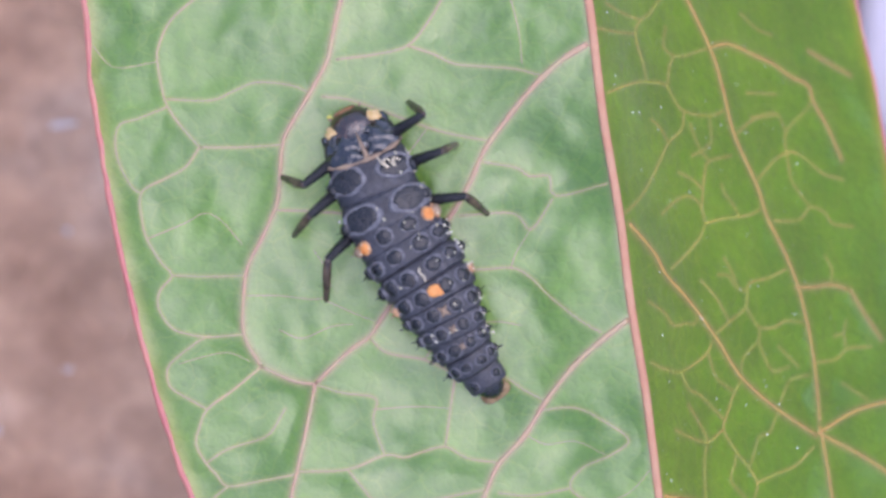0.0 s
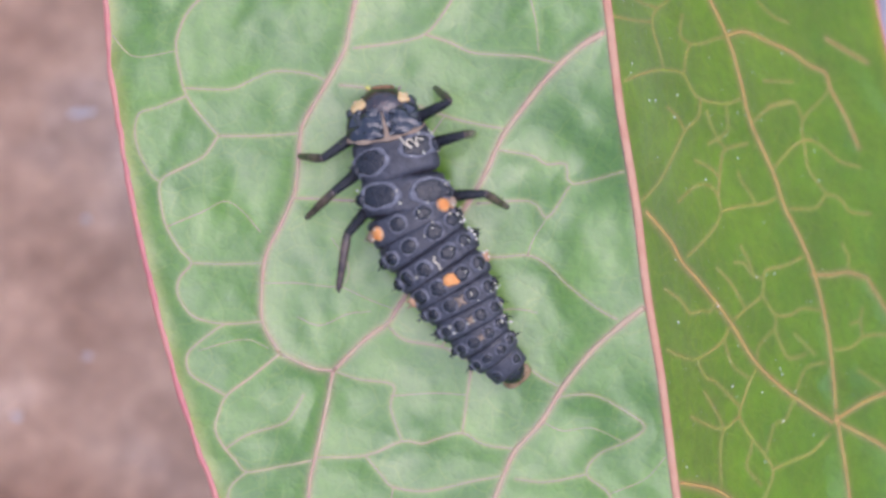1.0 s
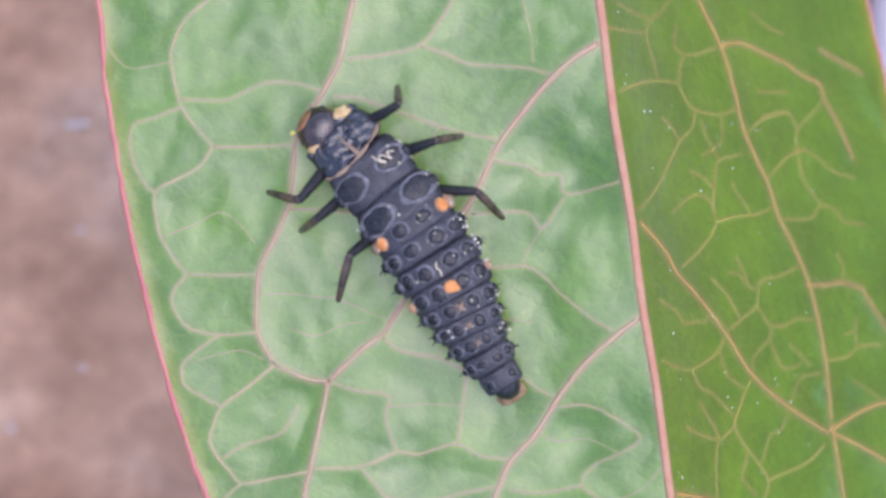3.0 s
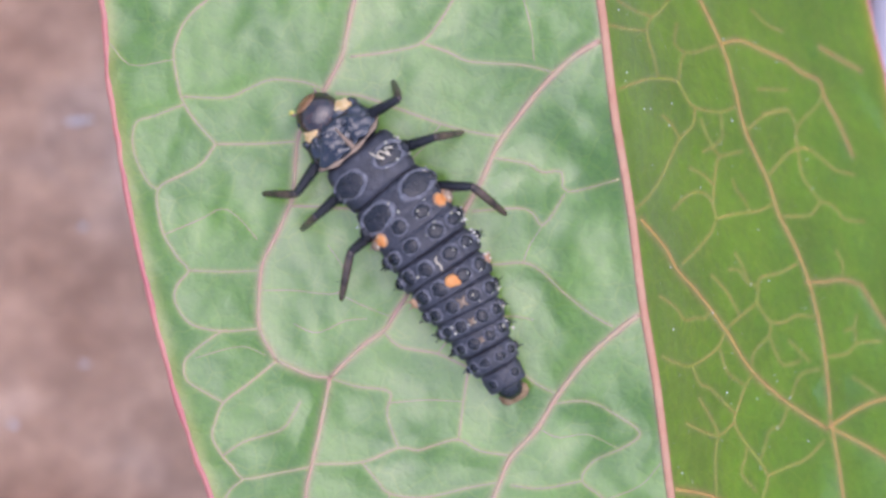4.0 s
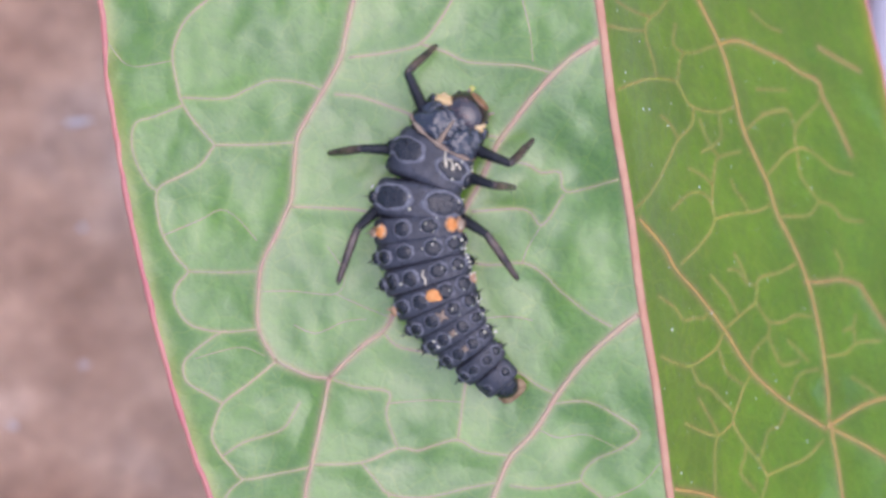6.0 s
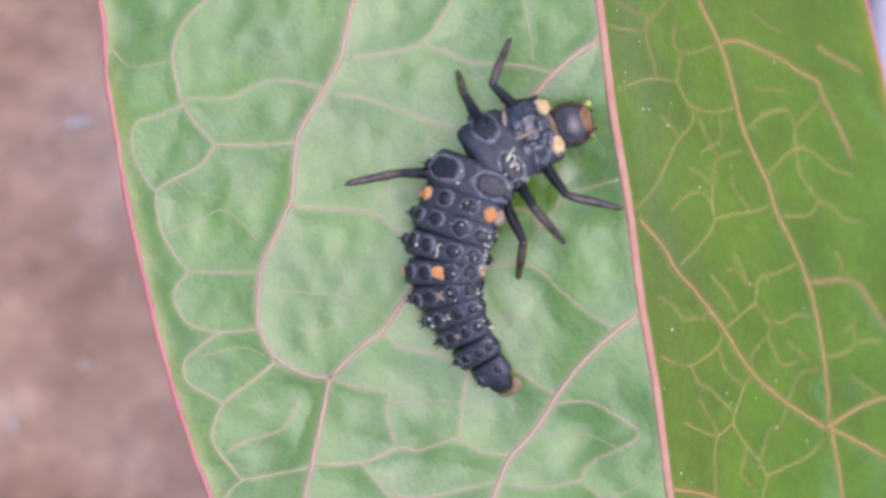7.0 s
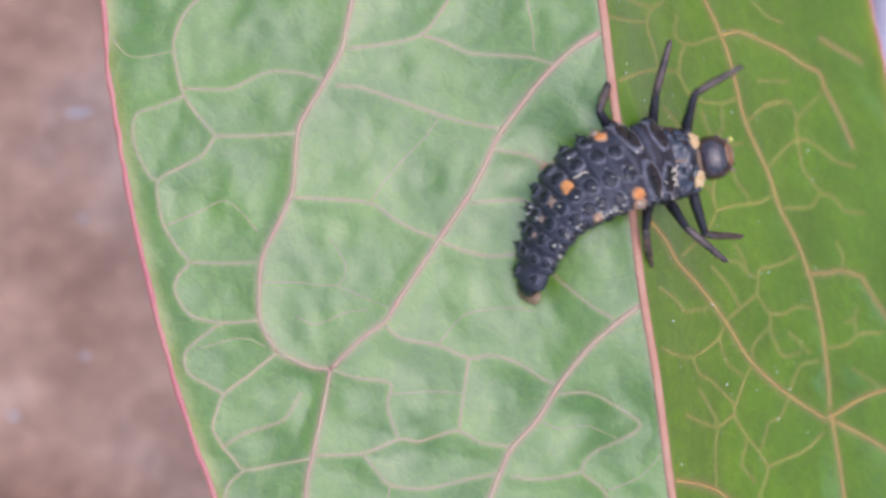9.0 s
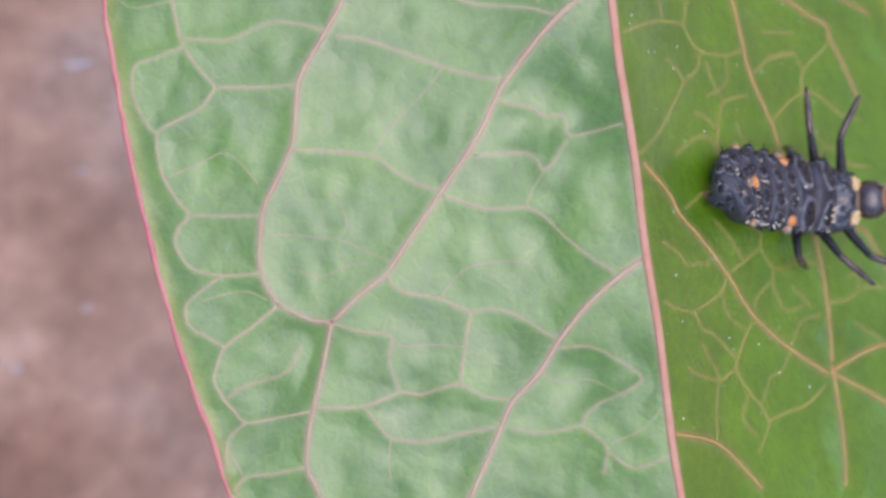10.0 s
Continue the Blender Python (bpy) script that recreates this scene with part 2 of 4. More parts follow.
def build_sky_block():
    """A plain dark ring, out of sight, added to block low sky from the leaf's reflections."""
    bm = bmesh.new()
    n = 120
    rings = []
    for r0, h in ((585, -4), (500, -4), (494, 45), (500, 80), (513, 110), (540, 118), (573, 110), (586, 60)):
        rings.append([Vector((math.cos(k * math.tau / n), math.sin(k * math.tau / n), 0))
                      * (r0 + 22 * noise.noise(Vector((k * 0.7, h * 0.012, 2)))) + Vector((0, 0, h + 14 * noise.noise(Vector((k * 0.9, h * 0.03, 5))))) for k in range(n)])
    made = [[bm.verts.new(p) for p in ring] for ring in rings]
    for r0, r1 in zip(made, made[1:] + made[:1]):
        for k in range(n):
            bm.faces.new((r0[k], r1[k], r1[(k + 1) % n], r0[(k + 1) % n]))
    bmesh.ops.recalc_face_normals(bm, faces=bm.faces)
    tagged(part("backdrop", bm, SKY_BLOCK), "unseen low dark green ring, added to keep low sky out of the leaf's sheen", "hedge", kind="structure")


# ---------------------------------------------------------------- leaf
def midrib_x(y):
    return 5.62 - 0.147 * y


def leaf_z(x, y):
    """The leaf's large form: a nearly level half and a half that falls away past the midrib."""
    u = x - midrib_x(y)
    r = np.maximum(u, 0)
    falling = -(1.15 * r - 0.07 * (1 - np.exp(-r / 0.2)) - 0.02 * r ** 2) * (1 + 0.012 * np.clip(y, -20, 20))
    return np.where(u < 0, -0.0006 * u * u, falling) + 0.6 * np.exp(-(np.minimum(u, 0) / 2.8) ** 2 - (r / 1.5) ** 2)


def leaf_normal(x, y):
    e = 0.25
    dx = float(leaf_z(x + e, y) - leaf_z(x - e, y)) / (2 * e)
    dy = float(leaf_z(x, y + e) - leaf_z(x, y - e)) / (2 * e)
    return Vector((-dx, -dy, 1)).normalized()


TIP, BASE = -36.0, 27.0


def half_width(y):
    """The level half's width at y, from the tip to the base."""
    def inner(v):
        return midrib_x(v) + 9.069 + 0.2182 * v - 0.00945 * v * v
    if y < -9:
        return inner(-9) * max(0.0, math.cos((-9 - y) / (-9 - TIP) * math.pi / 2)) ** 0.8
    if y > 11:
        return inner(11) * math.sqrt(max(0.0, 1 - ((y - 11) / (BASE - 11)) ** 2))
    return inner(y)


def far_width(y):
    return half_width(y) * (0.8402 + 0.00307 * max(-10, min(10, y)))


VEINS = []


def add_vein(look_of_it, radius, points):
    VEINS.append((look_of_it, radius * {"amber": 0.62, "green": 0.42, "pale": 0.50, "side": 0.62}[look_of_it], smooth_line([(x, y, 0) for x, y in points])))


# side veins and the net between them, in plan
add_vein("side", 0.13, [(4.57, 6.06), (3.77, 5.56), (2.93, 4.76), (2.19, 3.84), (1.6, 3.01), (1.19, 2.1), (0.77, 1.34), (0.1, 0.34), (-0.4, -0.41), (-1.4, -1.91), (-1.73, -2.42), (-2.4, -2.91), (-3.35, -3.84)])
add_vein("side", 0.1, [(-3.35, -3.84), (-3.49, -4.59), (-3.66, -5.43), (-3.88, -6.44), (-4.03, -7.11), (-4.08, -8.19), (-3.83, -8.7), (-3.49, -9.61)])
add_vein("side", 0.08, [(-3.35, -3.84), (-3.99, -3.75), (-4.92, -3.33)])
add_vein("side", 0.11, [(-2.4, 8.09), (-2.65, 7.26), (-2.87, 6.26), (-3.03, 5.59), (-3.57, 4.59), (-4.16, 3.59), (-4.32, 3.09), (-4.44, 1.6), (-4.58, 1.18), (-4.91, 0.43), (-5.33, -0.42), (-5.45, -1.41), (-5.42, -2.42), (-4.92, -3.33)])
add_vein("side", 0.13, [(5.74, -1.91), (5.19, -2.33), (4.28, -3.16), (3.44, -4.25), (2.78, -5.33), (2.03, -6.17), (1.69, -6.92), (1.41, -7.63), (1.03, -8.51), (0.61, -9.44), (0.19, -10.61)])
add_vein("pale", 0.06, [(-2.74, 5.68), (-1.56, 5.84), (-0.65, 6.09), (-0.07, 6.76), (0.43, 7.59)])
add_vein("pale", 0.055, [(-0.65, 6.09), (0.1, 5.84), (0.69, 5.56), (1.44, 5.47), (2.43, 5.38), (3.35, 5.12)])
add_vein("pale", 0.04, [(2.35, 7.42), (2.6, 6.42), (2.68, 5.51)])
add_vein("pale", 0.06, [(-6.74, 7.6), (-7.58, 6.85), (-7.95, 6.1), (-8, 5.68), (-7.88, 4.94), (-7.72, 4.35), (-7.34, 3.77), (-6.75, 3.1)])
add_vein("pale", 0.06, [(-6.75, 3.1), (-5.57, 3.1), (-4.32, 3.17)])
add_vein("pale", 0.06, [(-6.75, 3.1), (-7.17, 2.51), (-7.76, 2.18), (-8.46, 1.76), (-8.43, 0.92), (-8.26, 0.34), (-7.84, -0.32), (-7.54, -0.66), (-7.89, -1.08), (-7.96, -1.58), (-7.59, -2.17), (-7.09, -2.38), (-6.42, -2.46), (-5.42, -2.38)])
add_vein("pale", 0.045, [(-7.54, -0.66), (-6.41, -0.69), (-5.41, -0.66)])
add_vein("pale", 0.045, [(-7.72, 4.27), (-8.59, 3.93), (-9.09, 3.77), (-9.23, 3.27), (-9.1, 2.6), (-8.73, 1.92), (-8.46, 1.76)])
add_vein("pale", 0.04, [(-9.93, 6.11), (-9.51, 5.6), (-9.09, 5.43), (-8, 5.61)])
add_vein("pale", 0.045, [(-7.72, 4.51), (-6.41, 4.48), (-5.74, 4.76), (-5.07, 5.01), (-4.07, 4.92), (-3.49, 4.68)])
add_vein("pale", 0.05, [(-3.15, 4.59), (-2.4, 4.51), (-1.39, 4.17), (-0.73, 3.93), (0.27, 3.59), (1.1, 3.4), (1.69, 3.3)])
add_vein("pale", 0.055, [(-4.49, 1.26), (-3.41, 1.22), (-2.15, 1.09), (-1.4, 0.59), (-0.74, 0.26), (-0.07, 0.01)])
add_vein("pale", 0.04, [(-2.15, 1.09), (-1.73, 1.76), (-1.07, 2.51), (-0.57, 3.01), (-0.07, 3.67)])
add_vein("pale", 0.04, [(-8.26, 0.42), (-7.25, 0.85), (-6.58, 1.17), (-6.09, 0.93), (-5.5, 0.26)])
add_vein("pale", 0.07, [(-4.92, -3.33), (-5.75, -4.01), (-6.51, -4.59), (-6.76, -5.18), (-6.85, -5.6), (-6.56, -6.18), (-6.26, -6.52), (-5.92, -6.86), (-4.92, -6.69), (-3.88, -6.47)])
add_vein("pale", 0.05, [(-6.51, -4.59), (-7.09, -4.26), (-7.6, -3.93), (-7.69, -3.42), (-7.43, -3.09), (-6.76, -2.58), (-6.42, -2.42)])
add_vein("pale", 0.045, [(-6.56, -6.18), (-5.93, -5.77), (-5.08, -5.51), (-4.67, -5.29), (-4.25, -4.59)])
add_vein("pale", 0.055, [(-5.92, -6.86), (-6.43, -7.36), (-6.51, -8.28)])
add_vein("pale", 0.06, [(-3.88, -6.4), (-2.4, -6.34), (-1.31, -5.93), (-0.74, -6.01), (-0.23, -5.84), (0.47, -5.67), (1.11, -6), (2.03, -6.12)])
add_vein("pale", 0.045, [(-3.35, -3.84), (-2.57, -4.09), (-1.57, -4.26), (-1.65, -4.92), (-1.31, -5.93)])
add_vein("pale", 0.05, [(-1.73, -2.5), (-1.23, -2.92), (-0.15, -3.12), (0.77, -3.5), (1.44, -3.41), (2.28, -3.67), (2.78, -4), (3.44, -4.33)])
add_vein("pale", 0.05, [(0.77, -3.5), (0.61, -4.59), (0.47, -5.67)])
add_vein("pale", 0.04, [(-0.15, -3.12), (0.27, -2.58), (0.77, -2.16), (1.94, -2), (2.69, -2.11)])
add_vein("pale", 0.04, [(-1.65, -4.58), (-0.4, -4.5), (0.61, -4.54)])
add_vein("pale", 0.045, [(-2.4, -6.34), (-1.91, -6.93), (-1.57, -7.27), (-0.57, -7.39), (0.77, -7.09), (1.61, -6.92)])
add_vein("pale", 0.04, [(-1.57, -7.27), (-1.65, -7.94), (-1.57, -8.6)])
add_vein("pale", 0.045, [(1.54, 2.68), (2.53, 2.52), (2.94, 2.27), (3.52, 2.27), (3.69, 1.69), (5.17, 2.03)])
add_vein("pale", 0.045, [(0.88, 1.11), (2.45, 1.17), (2.95, 0.7), (3.61, 1.61)])
add_vein("pale", 0.05, [(-0.11, -0.05), (1.22, -0.46), (2.38, -0.42), (2.96, -0.71), (3.54, -1.28), (4.38, -1.95), (4.96, -2.28)])
add_vein("pale", 0.04, [(2.38, -0.42), (2.54, 0.04), (2.95, 0.7)])
add_vein("pale", 0.045, [(3.11, -4.59), (4.28, -4.5), (5.28, -5), (5.78, -5.42), (5.28, -5.84), (4.45, -6.26), (4.11, -6.84), (4.78, -7.43), (4.7, -8.26)])
add_vein("pale", 0.045, [(4.11, -6.84), (2.95, -7.09), (2.03, -7.01)])
add_vein("pale", 0.04, [(4.78, -7.39), (5.78, -6.92), (6.36, -6.25)])
add_vein("pale", 0.035, [(2.86, -5.33), (3.44, -5.59), (4.28, -5.5), (5.11, -5.84)])
add_vein("pale", 0.035, [(-5.25, -3.17), (-5.92, -2.92), (-6.76, -3.08), (-7.35, -3.26)])
add_vein("pale", 0.035, [(-5.42, -1.25), (-4.41, -1.25), (-3.16, -1.33), (-2.9, -0.74), (-3.4, 0.09)])
add_vein("pale", 0.035, [(-3.16, -1.33), (-2.24, -1.75), (-1.57, -2)])
add_vein("pale", 0.035, [(-4.41, -2.25), (-3.74, -2.5), (-2.91, -2.16), (-2.24, -2.08)])
add_vein("pale", 0.05, [(-4.15, -8.18), (-5.13, -8.38), (-5.97, -8.52), (-6.32, -9.2), (-6.49, -10.06)])
add_vein("pale", 0.045, [(4.92, -7.64), (5.59, -8.06), (6.67, -7.63)])
add_vein("pale", 0.04, [(-5.97, -8.52), (-6.48, -7.55)])
add_vein("amber", 0.09, [(7.47, 9.77), (8.01, 8.94), (8.57, 8.29), (9.46, 6.79), (9.88, 5.57), (10.28, 4.05), (11.18, 2.35), (11.61, 1.19), (12.3, 0.02), (12.85, -1.26), (13.24, -2.94), (13.39, -4.21), (13.45, -5.75)])
add_vein("amber", 0.08, [(13.43, -5.94), (13.66, -7.29), (13.84, -8.91), (13.82, -10.02)])
add_vein("amber", 0.095, [(5.82, 0.85), (6.73, 0.01), (7.13, -0.6), (8.09, -1.5), (9.06, -2.61), (10.05, -3.95), (11.44, -5.09), (13.26, -6.22)])
add_vein("amber", 0.085, [(13.34, -6.17), (15.3, -5.55), (17.51, -5.33)])
add_vein("amber", 0.085, [(13.52, -6.25), (15.67, -7.36), (17.7, -8.77)])
add_vein("amber", 0.075, [(9.37, 6.92), (10.26, 7.19), (11.41, 6.98), (12.33, 6.78), (13.11, 6.42), (13.92, 6.2), (14.15, 5.59), (14.76, 4.68), (15.35, 3.48)])
add_vein("amber", 0.045, [(14.1, 7.53), (15, 7.21), (16.11, 6.85)])
add_vein("amber", 0.055, [(12.72, -1.16), (13.56, -1.18), (14.37, -1.11), (15.31, -1.33)])
add_vein("amber", 0.05, [(15.31, -1.33), (15.91, -2.2), (16.65, -3.15)])
add_vein("green", 0.05, [(5.18, 4.68), (5.85, 5.02), (6.49, 5.27), (7.45, 5.36), (7.81, 4.91), (8.19, 4.59), (9.26, 4.56), (9.96, 4.84)])
add_vein("green", 0.045, [(8.19, 4.55), (8.07, 3.98), (7.52, 3.5), (7.28, 3.12), (6.74, 2.24), (6.25, 1.64), (5.66, 1.16)])
add_vein("green", 0.035, [(7.52, 3.46), (7.2, 3.92), (6.82, 4.15)])
add_vein("green", 0.055, [(8.89, 0.97), (9.61, 1.14), (10.35, 1.23), (10.86, 1.32), (11.33, 1.53)])
add_vein("green", 0.045, [(8.89, 0.97), (8.68, 0.56), (8.15, 0.05), (7.41, -0.47)])
add_vein("green", 0.04, [(8.89, 0.97), (8.75, 1.48), (8.51, 1.75), (8.12, 1.82), (7.66, 1.62), (7.13, 1.21)])
add_vein("green", 0.035, [(8.78, 1.48), (8.85, 2.04), (8.98, 2.7), (9.17, 3.03), (10.11, 3.29)])
add_vein("green", 0.035, [(8.83, 2.07), (8.49, 2.35), (7.86, 2.58)])
add_vein("green", 0.03, [(9.17, 3.03), (8.83, 3.31), (8.42, 3.12)])
add_vein("green", 0.03, [(8.85, 3.31), (9.28, 3.67), (9.3, 3.99), (9.26, 4.54)])
add_vein("green", 0.03, [(8.85, 3.34), (8.57, 3.84), (8.43, 4.24)])
add_vein("green", 0.03, [(10.35, 1.23), (10.13, 1.63), (9.78, 1.99), (9.66, 2.31)])
add_vein("green", 0.05, [(11.14, 2.44), (11.74, 2.97), (12.3, 3.41), (12.98, 3.63), (13.64, 3.4), (14.42, 2.92), (15.38, 2.76)])
add_vein("green", 0.04, [(10.46, 4.1), (11.22, 4.64), (12.37, 4.96)])
add_vein("green", 0.04, [(7.4, 8.22), (6.91, 7.54), (6.57, 7.28), (6.34, 6.87), (6.39, 6.42)])
add_vein("green", 0.03, [(6.39, 6.42), (6.62, 5.83), (6.73, 5.31)])
add_vein("green", 0.035, [(4.82, 6.54), (5.59, 6.62), (6.36, 6.78)])
add_vein("green", 0.035, [(7.88, 6.37), (8.36, 6.47), (9.02, 6.77), (9.44, 6.89)])
add_vein("green", 0.035, [(7.88, 6.37), (7.68, 6.01), (7.56, 5.34)])
add_vein("green", 0.03, [(7.88, 6.37), (7.46, 6.57), (7.58, 7.31)])
add_vein("green", 0.03, [(6.57, 7.28), (5.82, 7.29), (5.2, 7.41)])
add_vein("green", 0.04, [(11.85, 1.13), (12.82, 1.15), (13.23, 1.26), (13.67, 1.68), (14.33, 1.5), (14.71, 1.09), (15.73, 1.01)])
add_vein("green", 0.035, [(12.73, 3.37), (12.81, 2.66), (13.17, 2.17), (13.67, 1.68)])
add_vein("green", 0.04, [(12.73, 3.37), (12.66, 4.18), (13.11, 4.74), (13.85, 5.34), (14.09, 5.9)])
add_vein("green", 0.035, [(10.91, 8.42), (11.62, 7.99), (12.33, 7.88)])
add_vein("green", 0.03, [(11, 5.57), (12.38, 5.7)])
add_vein("green", 0.03, [(11.12, 4.7), (12.32, 4.97), (12.72, 4.29)])
add_vein("green", 0.045, [(13.48, -3.78), (14.41, -3.74), (14.98, -3.41), (16.13, -3.39)])
add_vein("green", 0.03, [(14.9, -3.41), (14.84, -2.89), (14.35, -2.95)])
add_vein("green", 0.03, [(14.84, -2.89), (15.02, -2.38)])
add_vein("green", 0.03, [(14.37, -1.11), (14.48, -0.55), (14.2, -0.04)])
add_vein("green", 0.03, [(15.76, -5.25), (15.12, -4.87), (14.61, -4.57)])
add_vein("green", 0.045, [(9.05, -2.6), (9.9, -2.11), (10.46, -1.76), (10.57, -1.11), (10.83, -0.93), (11.59, -0.81), (12.31, -0.53)])
add_vein("green", 0.03, [(10.54, -1.26), (10.08, -1.1), (9.74, -0.72), (9.32, -0.68)])
add_vein("green", 0.03, [(10.15, -1.16), (9.94, -0.63), (9.61, -0.13)])
add_vein("green", 0.04, [(10.46, -1.76), (10.98, -2.44), (11.73, -2.48), (12.12, -2.3), (12.94, -2.38)])
add_vein("green", 0.03, [(11, -2.48), (10.95, -2.9), (10.56, -3.15), (10.18, -3.49), (10.1, -4.03)])
add_vein("green", 0.03, [(10.94, -2.94), (11.22, -3.57), (11.5, -3.93), (12.26, -3.84)])
add_vein("green", 0.03, [(11.8, -3.14), (12.16, -3.45), (12.67, -3.9)])
add_vein("green", 0.03, [(13.06, -4.18), (12.23, -4.31), (11.72, -5.01)])
add_vein("green", 0.045, [(9.05, -2.65), (8.67, -3.19), (7.65, -3.59), (6.91, -3.39), (6.46, -3.18)])
add_vein("green", 0.04, [(7.65, -3.59), (7.96, -4.17), (8.39, -4.39), (9.35, -5.28)])
add_vein("green", 0.05, [(10.09, -4.1), (9.76, -4.53), (9.5, -5.04), (9.29, -5.54), (9.78, -6.31), (10.22, -6.81), (10.59, -7.4), (10.47, -7.82), (10.13, -8.29)])
add_vein("green", 0.045, [(9.29, -5.54), (8.66, -5.84), (8, -5.62), (7.31, -5.24)])
add_vein("green", 0.03, [(8.66, -5.84), (8.39, -5.34), (7.89, -4.59)])
add_vein("green", 0.05, [(10.59, -7.4), (11.39, -7.25), (12.27, -7.1), (13.12, -6.6)])
add_vein("green", 0.035, [(8.66, -5.84), (8.48, -6.29), (8.41, -7.72)])
add_vein("green", 0.03, [(11.66, -5.13), (11.24, -5.87), (10.75, -5.99), (10.47, -6.58), (10.26, -6.87)])
add_vein("green", 0.035, [(6.46, -1.42), (7.08, -1.79), (7.43, -2.19), (7.94, -2.15), (8.27, -2.2), (8.47, -1.88)])
add_vein("green", 0.03, [(9.78, -6.31), (9.69, -6.73), (9.5, -7.14), (10.09, -7.8)])
add_vein("green", 0.03, [(8.79, -3.17), (9.09, -3.94), (9.72, -4.39)])
add_vein("green", 0.03, [(8.61, -0.85), (9.23, -1.44), (9.71, -2.19)])
add_vein("amber", 0.1, [(6.8, -7.03), (8.05, -7.5), (8.91, -8.09), (10.22, -9.46)])


def vein_distance(x, y):
    """Distance to the nearest vein of any kind, and to the nearest side vein or midrib."""
    near = np.full(x.shape, 9.0)
    big = np.full(x.shape, 9.0)
    for kind, radius, line in VEINS:
        if radius < 0.022 and kind == "pale":
            continue
        pts = np.array([(p.x, p.y) for p in line])
        fine = np.arange(0, len(pts) - 0.999, 0.34)
        pts = np.stack([np.interp(fine, np.arange(len(pts)), pts[:, c]) for c in (0, 1)], 1)
        lo, hi = pts.min(0) - 1.6, pts.max(0) + 1.6
        pick = np.nonzero((x > lo[0]) & (x < hi[0]) & (y > lo[1]) & (y < hi[1]))[0]
        if len(pick) == 0:
            continue
        d = np.full(len(pick), 9.0)
        for q in pts:
            d = np.minimum(d, np.hypot(x[pick] - q[0], y[pick] - q[1]))
        near[pick] = np.minimum(near[pick], d)
        if kind in ("side", "amber"):
            big[pick] = np.minimum(big[pick], d)
    rib = np.abs(x - midrib_x(y))
    return np.minimum(near, rib), np.minimum(big, rib)


def relief(x, y):
    """How far the blade puffs up between its veins."""
    shape = x.shape
    x, y = x.ravel(), y.ravel()
    near, big = vein_distance(x, y)
    puff = 0.036 * (1 - np.exp(-(near / 0.34) ** 2)) + 0.046 * (1 - np.exp(-(big / 0.75) ** 2))
    lumps = np.array([noise.fractal(Vector((a * 0.55, b * 0.55, 3.0)), 1.0, 2.0, 2) + 0.22 * noise.noise(Vector((a * 1.9, b * 1.9, 9.0)))
                      for a, b in zip(x.tolist(), y.tolist())])
    for dx, dy, deep, wide in ((3.2, 2.7, 0.46, 1.2), (4.3, 1.9, 0.45, 1.0), (2.2, 1.9, 0.24, 0.8), (4.6, 3.6, 0.22, 0.7), (-4.0, -4.6, 0.26, 0.9), (-5.3, -6.0, 0.24, 0.9), (4.2, -5.4, 0.34, 0.9), (5.6, -5.0, 0.25, 0.7), (-6.6, -6.9, 0.2, 0.8), (3.0, -1.2, 0.2, 0.7), (-0.8, -6.2, 0.2, 0.7)):
        puff = puff + 0.62 * deep * np.exp(-((x - dx) ** 2 + (y - dy) ** 2) / wide ** 2)
    return (-1.15 * puff + 0.095 * lumps * (1 - np.exp(-(near / 0.6) ** 2)) - 0.12).reshape(shape)


def leaf_surface(x, y):
    x, y = np.atleast_1d(np.asarray(x, float)), np.atleast_1d(np.asarray(y, float))
    return leaf_z(x, y) + relief(x, y)


